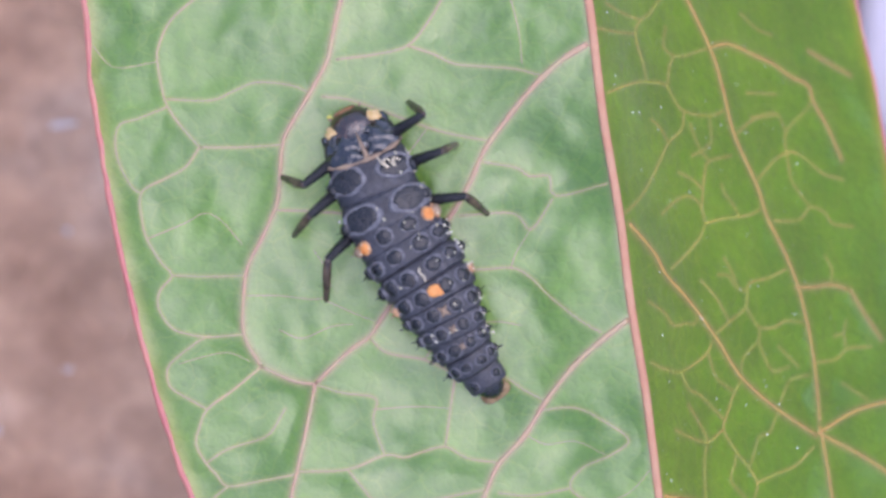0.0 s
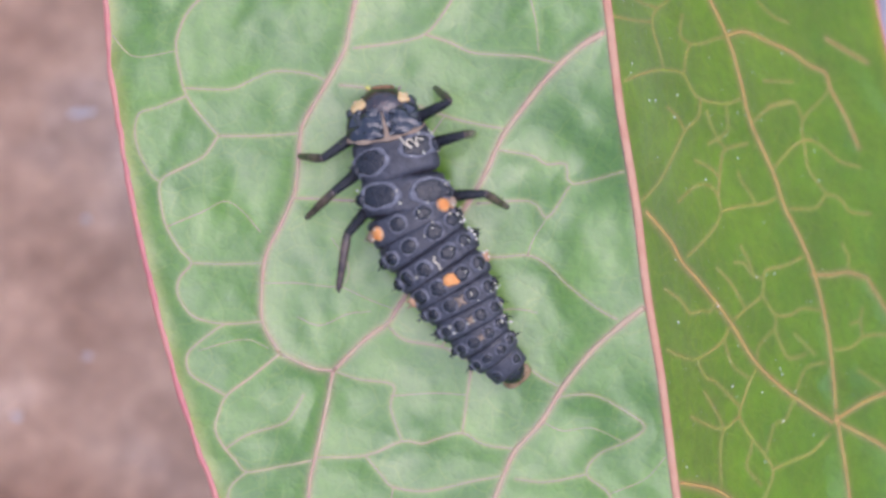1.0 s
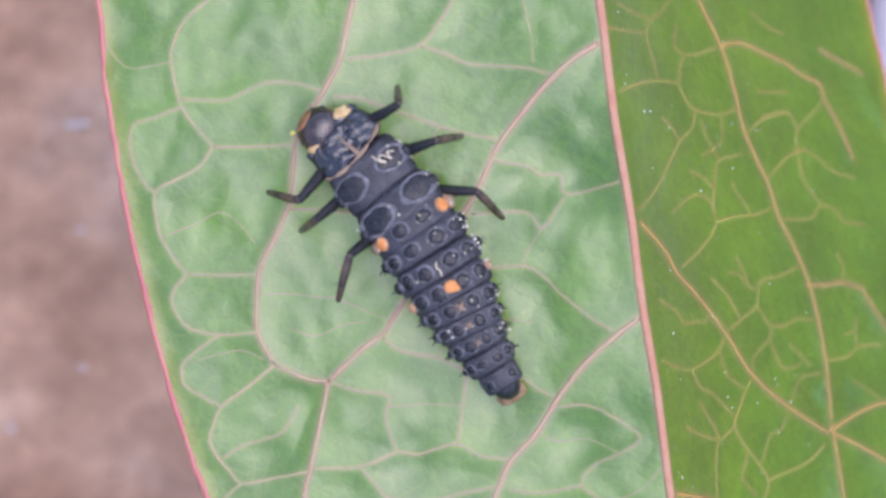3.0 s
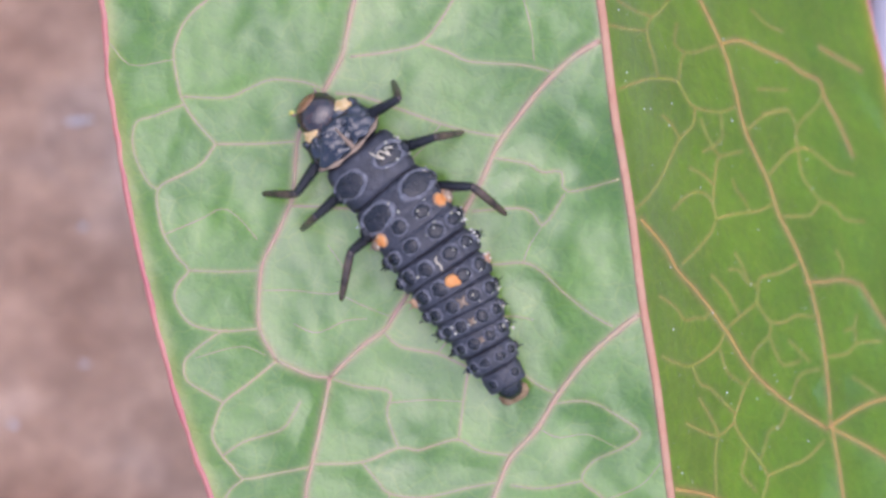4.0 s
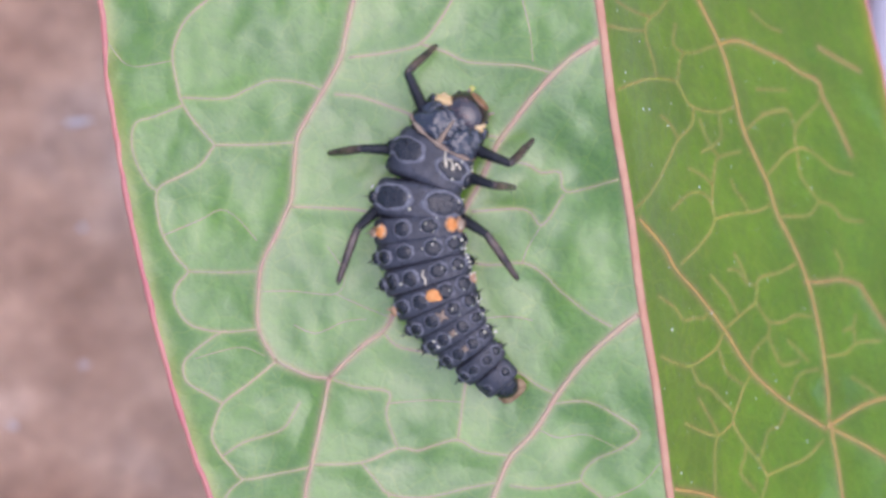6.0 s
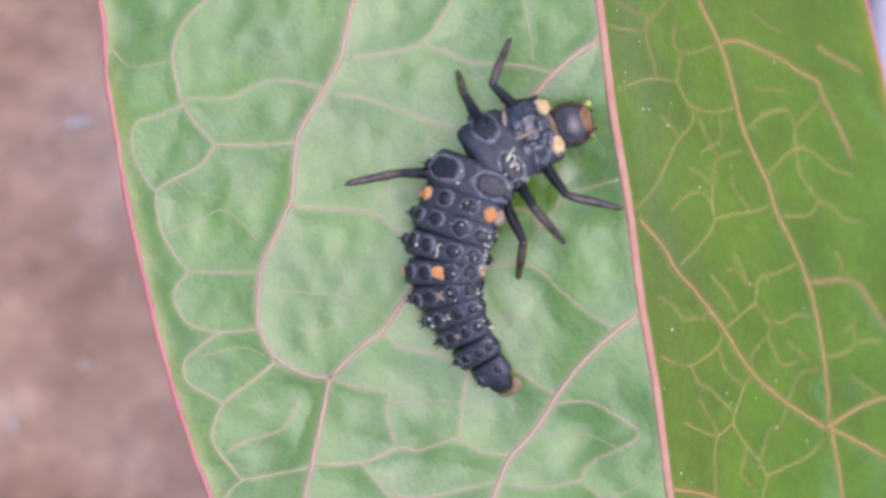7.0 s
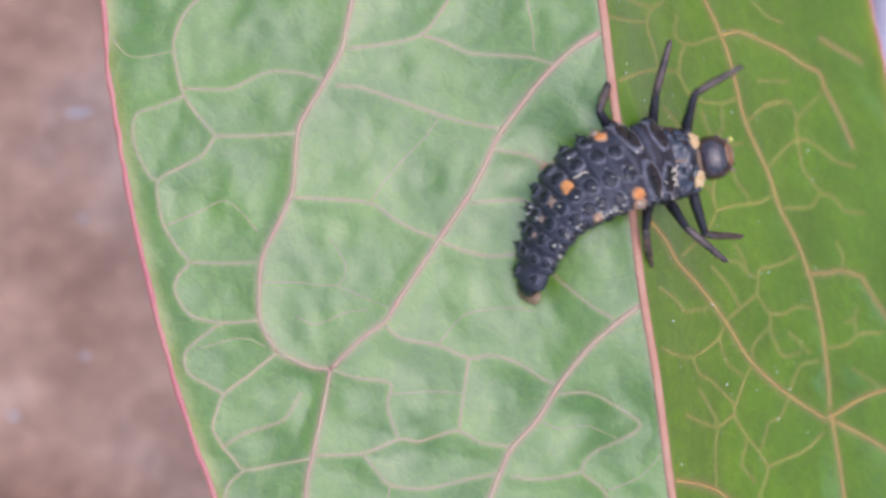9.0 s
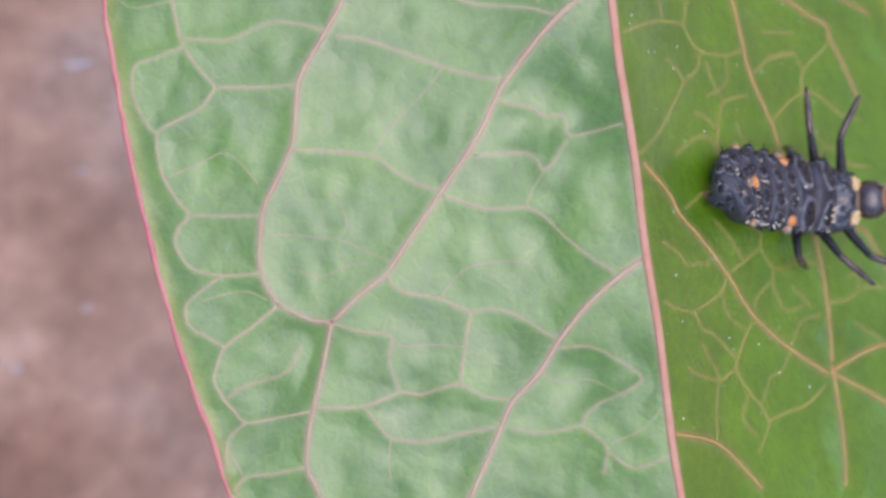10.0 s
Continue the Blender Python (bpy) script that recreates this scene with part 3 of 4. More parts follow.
def build_leaf():
    leaf = new("leaf")
    leaf.matrix_basis = pose(0, 0, LEAF)
    tagged(leaf, "green leaf with pink veins and margin, folded along its midrib", "leaf")
    ys = np.concatenate([np.linspace(TIP + 0.02, -11, 40)[:-1], np.arange(-11, 11, 0.06), np.linspace(11, BASE - 0.02, 30)])
    us = np.concatenate([-np.linspace(1, 0, 250)[:-1], np.linspace(0, 1, 150)])
    wl = np.array([half_width(y) for y in ys])
    wr = np.array([far_width(y) for y in ys])
    wave = np.array([noise.noise(Vector((0, y * 0.5, 1))) * 0.10 + noise.noise(Vector((0, y * 2.1, 5))) * 0.035 for y in ys])
    X = midrib_x(ys)[:, None] + np.where(us < 0, us[None, :] * (wl + wave)[:, None], us[None, :] * (wr - wave)[:, None])
    Y = np.repeat(ys[:, None], len(us), 1)
    Z = leaf_z(X, Y) + relief(X, Y)
    n, m = X.shape
    co = np.stack([X, Y, Z], -1).reshape(-1, 3) * MM
    idx = np.arange(n * m).reshape(n, m)
    faces = np.stack([idx[:-1, :-1], idx[:-1, 1:], idx[1:, 1:], idx[1:, :-1]], -1).reshape(-1, 4)
    me = bpy.data.meshes.new("blade")
    me.from_pydata(co.tolist(), [], faces.tolist())
    me.materials.append(GREEN)
    me.polygons.foreach_set("use_smooth", np.ones(len(faces), bool))
    inset = np.where(us[None, :] < 0, (1 + us[None, :]) * wl[:, None], (1 - us[None, :]) * wr[:, None])
    rim = me.attributes.new("rim", "FLOAT", "POINT")
    rim.data.foreach_set("value", (0.85 * np.exp(-(inset / 0.35) ** 2)).ravel().astype(np.float32))
    near, big = vein_distance(X.ravel(), Y.ravel())
    halo = np.maximum(0.45 * np.exp(-(near / 0.075) ** 2), 0.65 * np.exp(-(big / 0.14) ** 2))
    flush = me.attributes.new("flush", "FLOAT", "POINT")
    flush.data.foreach_set("value", halo.astype(np.float32))
    blade = new("blade", me)
    blade.parent = leaf
    thick = blade.modifiers.new("thickness", "SOLIDIFY")
    thick.thickness, thick.offset = 0.22 * MM, -1
    # margins
    for side, width in ((-1, wl + wave), (1, wr - wave)):
        pts = [(midrib_x(y) + side * w, y) for y, w in zip(ys[::2], width[::2])]
        z = leaf_surface([p[0] for p in pts], [p[1] for p in pts])
        bm = bmesh.new()
        tube(bm, [(px, py, pz - 0.08) for (px, py), pz in zip(pts, z)], [0.112 + 0.012 * math.sin(k * 0.37) * math.sin(k * 0.11) for k in range(len(pts))], 8)
        part("margin", bm, MARGIN, leaf, "thin pinkish-red leaf edge")
    # midrib
    line = [y for y in np.linspace(BASE - 0.5, TIP + 1, 220)]
    z = leaf_surface([midrib_x(y) for y in line], line)
    bm = bmesh.new()
    tube(bm, [(midrib_x(y) + 0.03 * math.sin(y * 1.1), y, zz + 0.02) for y, zz in zip(line, z)],
         [0.055 + 0.085 * ((y - TIP) / (BASE - TIP)) ** 0.4 for y in line], 10, flat=0.3)
    part("midrib", bm, RIB, leaf, "pink raised midrib")
    # veins
    tones = {"side": VEIN_PINK, "amber": VEIN_AMBER, "pale": VEIN_PALE, "green": VEIN_GREEN}
    rnd = random.Random(4)
    for kind, radius, pts in VEINS:
        pts = [p for p in pts if -half_width(p.y) < p.x - midrib_x(p.y) < far_width(p.y) - 0.1]
        if len(pts) < 3:
            continue
        z = leaf_surface([p.x for p in pts], [p.y for p in pts])
        bm = bmesh.new()
        k = len(pts) - 1
        tube(bm, [(p.x, p.y, zz + radius * (0.05 if kind in ("side", "amber") else 0.06)) for p, zz in zip(pts, z)],
             [radius * (1.0 - 0.25 * i / k) * (1 + 0.12 * math.sin(i * 0.9 + k)) for i in range(k + 1)], 8, flat=0.14)
        part("vein", bm, tones[kind], leaf)
    # stalk, out of sight behind the base
    bm = bmesh.new()
    x0, z0 = midrib_x(BASE - 1), float(leaf_surface(midrib_x(BASE - 1), BASE - 1)[0])
    tube(bm, smooth_line([(x0, BASE - 1.5, z0), (x0 - 1, 36, -3), (x0 - 2, 45, -13), (x0 - 2, 52, -30), (x0 - 2, 54, -50)], 2.0), 0.75, 10)
    part("stalk", bm, STEM, leaf, "thin leaf stalk rooted in the soil")
    return leaf


# ---------------------------------------------------------------- larva
# name, length, half-width, rise above the spine, drop below it, place along the spine
SEGMENTS = (
    ("pronotum", 1.60, 1.10, 0.42, 0.55, 1.00),
    ("mesothorax", 1.12, 1.18, 0.44, 0.70, 1.65),
    ("metathorax", 1.10, 1.24, 0.48, 0.76, 2.44),
    ("abdominal_segment", 0.80, 1.27, 0.50, 0.80, 3.00),
    ("abdominal_segment", 0.80, 1.29, 0.52, 0.82, 3.33),
    ("abdominal_segment", 0.78, 1.28, 0.52, 0.82, 3.67),
    ("abdominal_segment", 0.78, 1.22, 0.51, 0.80, 4.00),
    ("abdominal_segment", 0.74, 1.11, 0.48, 0.72, 4.34),
    ("abdominal_segment", 0.72, 0.99, 0.45, 0.62, 4.68),
    ("abdominal_segment", 0.70, 0.87, 0.42, 0.54, 5.01),
    ("abdominal_segment", 0.68, 0.76, 0.37, 0.44, 5.34),
    ("tail_segment", 0.66, 0.62, 0.31, 0.36, 5.66),
    ("tail_tip", 0.55, 0.46, 0.22, 0.28, 5.92),
)


def on_segment(a, top, across):
    """A place on a segment's back: across runs from -1 to 1. Gives the point at mid-length and its normal."""
    th = math.pi / 2 - across * math.radians(86)
    p = Vector((a * math.cos(th), 0, top * math.sin(th)))
    n = Vector((math.cos(th) / a, 0, math.sin(th) / top)).normalized()
    return p, n


def barrel(length, a, top, low, taper=0.0, sides=32, rows=17, fall=0.48):
    """One ring of the body: widest in the middle, drawn in at both ends."""
    bm = bmesh.new()
    rings = []
    for j in range(rows):
        s = -1 + 2 * j / (rows - 1)
        k = (1 - 0.07 * s * s - 0.05 * s - fall * abs(s) ** 9) * (1 - taper * s)
        if j in (0, rows - 1):
            k *= 0.72
        ring = []
        for i in range(sides):
            th = i * math.tau / sides
            z = math.sin(th) * (top if math.sin(th) > 0 else low)
            crease = 1 + 0.03 * noise.noise(Vector((math.cos(th) * 4, s * 2, math.sin(th) * 4 + length * 9))) + 0.015 * noise.noise(Vector((math.cos(th) * 11, s * 6, math.sin(th) * 11)))
            wide = (1 - 0.05 * s * s - 0.07 * abs(s) ** 6) * (1 - taper * s) * (0.92 if j in (0, rows - 1) else 1.0)
            ring.append((math.cos(th) * a * wide * crease, s * length * 0.5, z * k * crease))
        rings.append(ring)
    loft(bm, rings)
    return bm


def wart(parent, a, top, across, along, size_x, size_y, height, core, rnd, name="wart", bristles=3, rim=True, label=""):
    """A raised wart with a pale skirt and a few stiff bristles."""
    p, n = on_segment(a, top, across)
    p = p * 0.985 + Vector((rnd.uniform(-0.03, 0.03), along + rnd.uniform(-0.03, 0.03), 0))
    size_x, size_y = size_x * rnd.uniform(0.86, 1.1), size_y * rnd.uniform(0.86, 1.1)
    bm = bmesh.new()
    if rim:
        dome(bm, p, n, (0, 1, 0), size_x * 1.26, size_y * 1.24, height * 0.5, 0, power=3.0, wobble=0.14, sides=24)
    dome(bm, p + n * height * (0.25 if rim else 0.0), n, (0, 1, 0), size_x, size_y, height, 1, power=2.6, wobble=0.16, sides=24)
    for _ in range(bristles):
        d = Vector((rnd.uniform(-1, 1), rnd.uniform(-1, 1), 0))
        foot = p + n * height * 0.9 + Vector((d.x * size_x, d.y * size_y, 0)) * 0.5
        tip = foot + (n + d * 0.7).normalized() * rnd.uniform(0.10, 0.2)
        tube(bm, [foot, foot.lerp(tip, 0.5), tip], [0.018, 0.012, 0.004], 4, 1)
    return part(name, bm, [PEACH if core in (ORANGE, TAN) else RING, core], parent, label)


def build_larva():
    rnd = random.Random(11)
    larva = new("ladybird_larva")
    tagged(larva, "blue-black ladybird larva with orange warts crawling over the leaf", "insect larva")
    segs = []
    for i, (name, length, a, top, low, at) in enumerate(SEGMENTS):
        if name == "pronotum":
            bm = bmesh.new()
            rings = []
            for j in range(33):
                s = -1 + 2 * j / 32
                k = max(0.12, (1 - abs(s) ** 3.4) ** 0.5) * (1 - 0.16 * s)
                ring = []
                for v in range(64):
                    q = v * math.tau / 64
                    # lumps either side of a shallow furrow down the middle
                    lump = 0.34 * noise.fractal(Vector((abs(math.cos(q)) * 3.2, s * 3.0, 4.0)), 1.0, 2.0, 3) - 0.10 * math.exp(-(math.cos(q) / 0.12) ** 2)
                    ring.append((math.cos(q) * a * k, s * length * 0.5, math.sin(q) * (top * (1 + lump) if math.sin(q) > 0 else low) * k))
                rings.append(ring)
            loft(bm, rings)
            seg = part(name, bm, SHIELD, larva, "glossy blue-black shield behind the head")
            bm = bmesh.new()
            tube(bm, [(a * 1.02 * math.sin(q), -length * 0.5 * (0.42 + 0.5 * math.cos(q)), top * 0.85 * math.cos(q)) for q in (-1.4 + 0.2 * v for v in range(15))],
                 [0.05 + 0.035 * math.cos(v * 1.7) for v in range(15)], 7)
            tube(bm, [(0, -0.72, top * 0.66), (0.01, -0.5, top * 0.9), (0, -0.25, top), (0, 0.1, top * 0.98)], [0.09, 0.07, 0.05, 0.02], 7)
            part("shield_rim", bm, TAN, seg, "tan hind rim and midline")
            bm = bmesh.new()
            dome(bm, (0, 0.57, top * 0.78), (0, 0.7, 1), (0, 1, 0), 0.34, 0.10, 0.04, 0, power=2.6, wobble=0.4, sides=28)
            part("shield_saddle", bm, NECK, seg, "tan front edge between the shoulder spots")
            for side in (-1, 1):
                for k in range(9):
                    bm = bmesh.new()
                    across = side * rnd.uniform(0.16, 0.8)
                    q, m = on_segment(a, top, across)
                    lift = rnd.uniform(-0.5, 0.42)
                    q *= math.sqrt(1 - (lift / 0.8) ** 2 * 0.6)
                    dome(bm, q + Vector((0, lift, 0)) - m * 0.02, m, (0, 1, 0), rnd.uniform(0.05, 0.15), rnd.uniform(0.06, 0.17), 0.06, 0, wobble=0.7)
                    part("boss", bm, GLOSS, seg)
                bm = bmesh.new()
                p, n = on_segment(a, top, side * 0.42)
                dome(bm, p * 0.93 + Vector((0, 0.52, -0.05)), n + Vector((0, 0.45, 0)), (side * 0.4, 1, 0), 0.26, 0.215, 0.06, 0, power=2.3, wobble=0.4, sides=28)
                part("shoulder_spot", bm, CREAM, seg, "cream-yellow shoulder spot")
        elif name == "tail_tip":
            bm = bmesh.new()
            tube(bm, [(0, 0.3, 0), (0, 0.1, 0), (0, -0.12, -0.03), (0, -0.26, -0.08), (0, -0.32, -0.12)], [0.38, 0.42, 0.37, 0.26, 0.08], 16, flat=0.65)
            seg = part(name, bm, PLATE, larva)
            bm = bmesh.new()
            tube(bm, [(0, -0.05, -0.16), (0, -0.2, -0.18), (0, -0.40, -0.2), (0, -0.50, -0.21), (0, -0.54, -0.22)], [0.38, 0.47, 0.45, 0.34, 0.10], 14, flat=0.3)
            part("clasper", bm, AMBER, seg, "yellowish-brown tail clasper")
        else:
            seg = part(name, barrel(length * (1.35 if i == 1 else 1.07), a, top, low, taper=0.02 if i < 5 else 0.06 if i < 7 else 0.0), SKIN, larva)
        if name in ("mesothorax", "metathorax"):
            for side in (-1, 1):
                wart(seg, a, top, side * 0.43, 0.0, 0.52, 0.33, 0.06, PLATE, rnd, "back_plate", 5, label="large dark oval plate with a grey rim")
                wart(seg, a, top, side * 0.90, -0.05, 0.20, 0.22, 0.16, PLATE, rnd)
        elif "abdominal" in name or name == "tail_segment":
            k = (a / 1.45) ** 0.7
            if name != "tail_segment":
                for side in (-1, 1):
                    centre = PLATE
                    wart(seg, a, top, side * 0.22, 0.0, 0.25 * k, 0.235 * k, 0.075 * k, centre, rnd)
                    orange = i == 3
                    wart(seg, a, top, side * 0.60, 0.0, (0.18 if orange else 0.22) * k, (0.19 if orange else 0.225) * k, 0.09 * k, ORANGE if orange else PLATE, rnd,
                         "orange_wart" if orange else "wart", label="bright orange wart" if orange else "")
                    pale = orange or i == 6
                    wart(seg, a, top, side * 0.93, 0.0, 0.17 * k, 0.19 * k, 0.14 * k, (TAN if orange else PEACH) if pale else PLATE, rnd,
                         "side_wart", 3, label="pale orange side wart" if pale else "")
            else:
                for side in (-1, 1):
                    wart(seg, a, top, side * 0.45, 0.0, 0.12, 0.14, 0.06, PLATE, rnd)
            if i == 6:
                bm = bmesh.new()
                dome(bm, (0.03, 0.02, top), (0, 0, 1), (0, 1, 0), 0.22, 0.18, 0.07, 0, power=4.5, wobble=0.1)
                dome(bm, (0.15, -0.08, top), (0, 0, 1), (0, 1, 0), 0.12, 0.12, 0.06, 0)
                part("back_spot", bm, ORANGE, seg, "bright orange spot")
            if i in (7, 8, 9):
                bm = bmesh.new()
                for ang in (0.7, -0.7):
                    d = Vector((math.sin(ang), math.cos(ang), 0)) * {7: 0.19, 8: 0.13, 9: 0.10}[i]
                    tube(bm, [Vector((0, 0, top + 0.02)) - d, (0, 0, top + 0.045), Vector((0, 0, top + 0.02)) + d], [0.02, 0.075 - 0.012 * (i - 7), 0.02], 6)
                part("back_mark", bm, TAN, seg, "small pale cross")
        if name in ("mesothorax",):
            bm = bmesh.new()
            zig = [(0.30, 0.36, 0), (0.40, 0.10, 0), (0.52, -0.02, 0), (0.43, 0.17, 0), (0.56, 0.22, 0), (0.70, -0.03, 0), (0.72, 0.20, 0), (0.90, 0.10, 0)]
            tube(bm, [(x, y, top * math.sqrt(max(0.05, 1 - (x / a) ** 2)) + 0.15) for x, y, _ in smooth_line(zig, 0.04)], 0.022, 6)
            part("stuck_fibre", bm, FIBRE, seg, "cream zigzag fibre stuck to its back")
        if i == 5:
            bm = bmesh.new()
            tube(bm, smooth_line([(-0.06, -0.30, top + 0.04), (-0.02, -0.14, top + 0.09), (-0.07, 0.02, top + 0.07), (0.02, 0.12, top + 0.05)], 0.04), 0.024, 6)
            part("stuck_fibre", bm, FIBRE, seg, "short cream fibre")
        if 1 <= i <= 9:
            bm = bmesh.new()
            for _ in range(9 if i < 6 else 6):
                p, n = on_segment(a, top, rnd.choice((rnd.uniform(0.2, 1.0), rnd.uniform(0.75, 1.0), rnd.uniform(-1, 1))))
                r = rnd.uniform(0.015, 0.038)
                dome(bm, p + Vector((0, rnd.uniform(-0.3, 0.3) * length, 0)) + n * 0.09, n, (0, 1, 0), r, r * 1.4, r * 1.5, 0, sides=6, rings=3)
            tagged(part("pollen", bm, POLLEN, seg, "pale pollen grains"), kind="stuff")
        segs.append(seg)

    # head
    bm = bmesh.new()
    bmesh.ops.create_uvsphere(bm, u_segments=28, v_segments=18, radius=1.0)
    for v in bm.verts:
        x, y, z = v.co
        v.co = Vector((math.copysign(abs(x) ** 0.9, x) * 0.68 * (1 - 0.12 * y), math.copysign(abs(y) ** 0.92, y) * 0.64, z * 0.50 * (1 - 0.25 * max(y, 0))))
    head = part("head", bm, HEAD_SKIN, larva, "glossy brownish-black head")
    bm = bmesh.new()
    dome(bm, (0, 0.38, 0.29), (0, 0.70, 0.75), (0, 1, 0), 0.36, 0.24, 0.09, 0, power=2.2, rings=6, sides=18)
    part("face", bm, BROWN, head, "orange-brown face plate")
    for side in (-1, 1):
        bm = bmesh.new()
        tube(bm, [(side * 0.40, 0.36, 0.10), (side * 0.47, 0.48, 0.12), (side * 0.51, 0.56, 0.14)], [0.05, 0.045, 0.02], 7)
        part("antenna", bm, TAN, head, "short yellowish antenna")
        bm = bmesh.new()
        tube(bm, [(side * 0.22, 0.50, -0.12), (side * 0.28, 0.60, -0.16), (side * 0.26, 0.70, -0.2)], [0.06, 0.045, 0.025], 7)
        part("palp", bm, LEG_BLACK, head)
        bm = bmesh.new()
        dome(bm, (side * 0.58, 0.12, 0.16), (side, 0.1, 0.6), (0, 1, 0), 0.08, 0.10, 0.07, 0)
        part("eye", bm, GLOSS, head)

    bm = bmesh.new()
    dome(bm, (-0.46, 0.58, 0.10), (-0.3, 0.4, 1), (0, 1, 0), 0.08, 0.09, 0.09, 0)
    part("pollen_grain", bm, YELLOW, head, "yellow pollen grain")

    legs = []
    for side in ("left", "right"):
        for place in ("front", "middle", "hind"):
            bm = bmesh.new()
            tube(bm, [(0, -0.12, 0), (0, 0.12, 0.0), (0, 0.5, 0.03), (0, 1.0, 0.02), (0, THIGH, 0), (0, THIGH + 0.06, 0)],
                 [0.14, 0.175, 0.178, 0.150, 0.120, 0.06], 10)
            for k in range(7):
                q = Vector((rnd.uniform(-0.1, 0.1), rnd.uniform(0.3, 1.0), 0.08))
                tube(bm, [q, q + Vector((rnd.uniform(-0.2, 0.2), 0.08, 0.16))], [0.012, 0.004], 4)
            thigh = part("leg", bm, LEG_BLACK, larva, "jointed black leg")
            bm = bmesh.new()
            tube(bm, [(0, -0.06, 0), (0, 0.05, 0), (0, 0.45, 0.02), (0, 0.95, 0), (0, SHIN - 0.12, -0.01), (0, SHIN - 0.04, -0.02), (0, SHIN + 0.04, -0.07)],
                 [0.080, 0.120, 0.132, 0.118, 0.090, 0.066, 0.02], 10)
            for k in range(9):
                q = Vector((rnd.uniform(-0.07, 0.07), rnd.uniform(0.3, 1.2), rnd.uniform(-0.05, 0.06)))
                tube(bm, [q, q + Vector((rnd.uniform(-0.16, 0.16), 0.12, rnd.uniform(-0.05, 0.14)))], [0.012, 0.004], 4)
            shin = part("lower_leg", bm, LEG_BROWN, thigh, "brownish lower leg")
            legs.append((side + "_" + place, thigh, shin))
    return larva, segs, head, legs


THIGH, SHIN = 1.50, 1.64


def build_dust():
    rnd = random.Random(23)
    bm = bmesh.new()
    for _ in range(130):
        y = rnd.uniform(-7.5, 7.5)
        x = midrib_x(y) + rnd.uniform(0.2, 8.5)
        z = float(leaf_surface(x, y)[0])
        n = leaf_normal(x, y)
        r = rnd.choice((0.010, 0.012, 0.015, 0.024))
        dome(bm, (x, y, z), n, (rnd.uniform(-1, 1), 1, 0), r, r * rnd.uniform(1, 2.2), r, 0, sides=6, rings=3)
    ob = tagged(part("dust", bm, DUST), "pale dust specks scattered on the leaf", "dust", kind="stuff")
    ob.matrix_basis = pose(0, 0, LEAF)


build_ground()
build_sky_block()
build_stone()
build_chaff()
build_leaf()
build_dust()
LARVA, SEGS, HEAD, LEGS = build_larva()

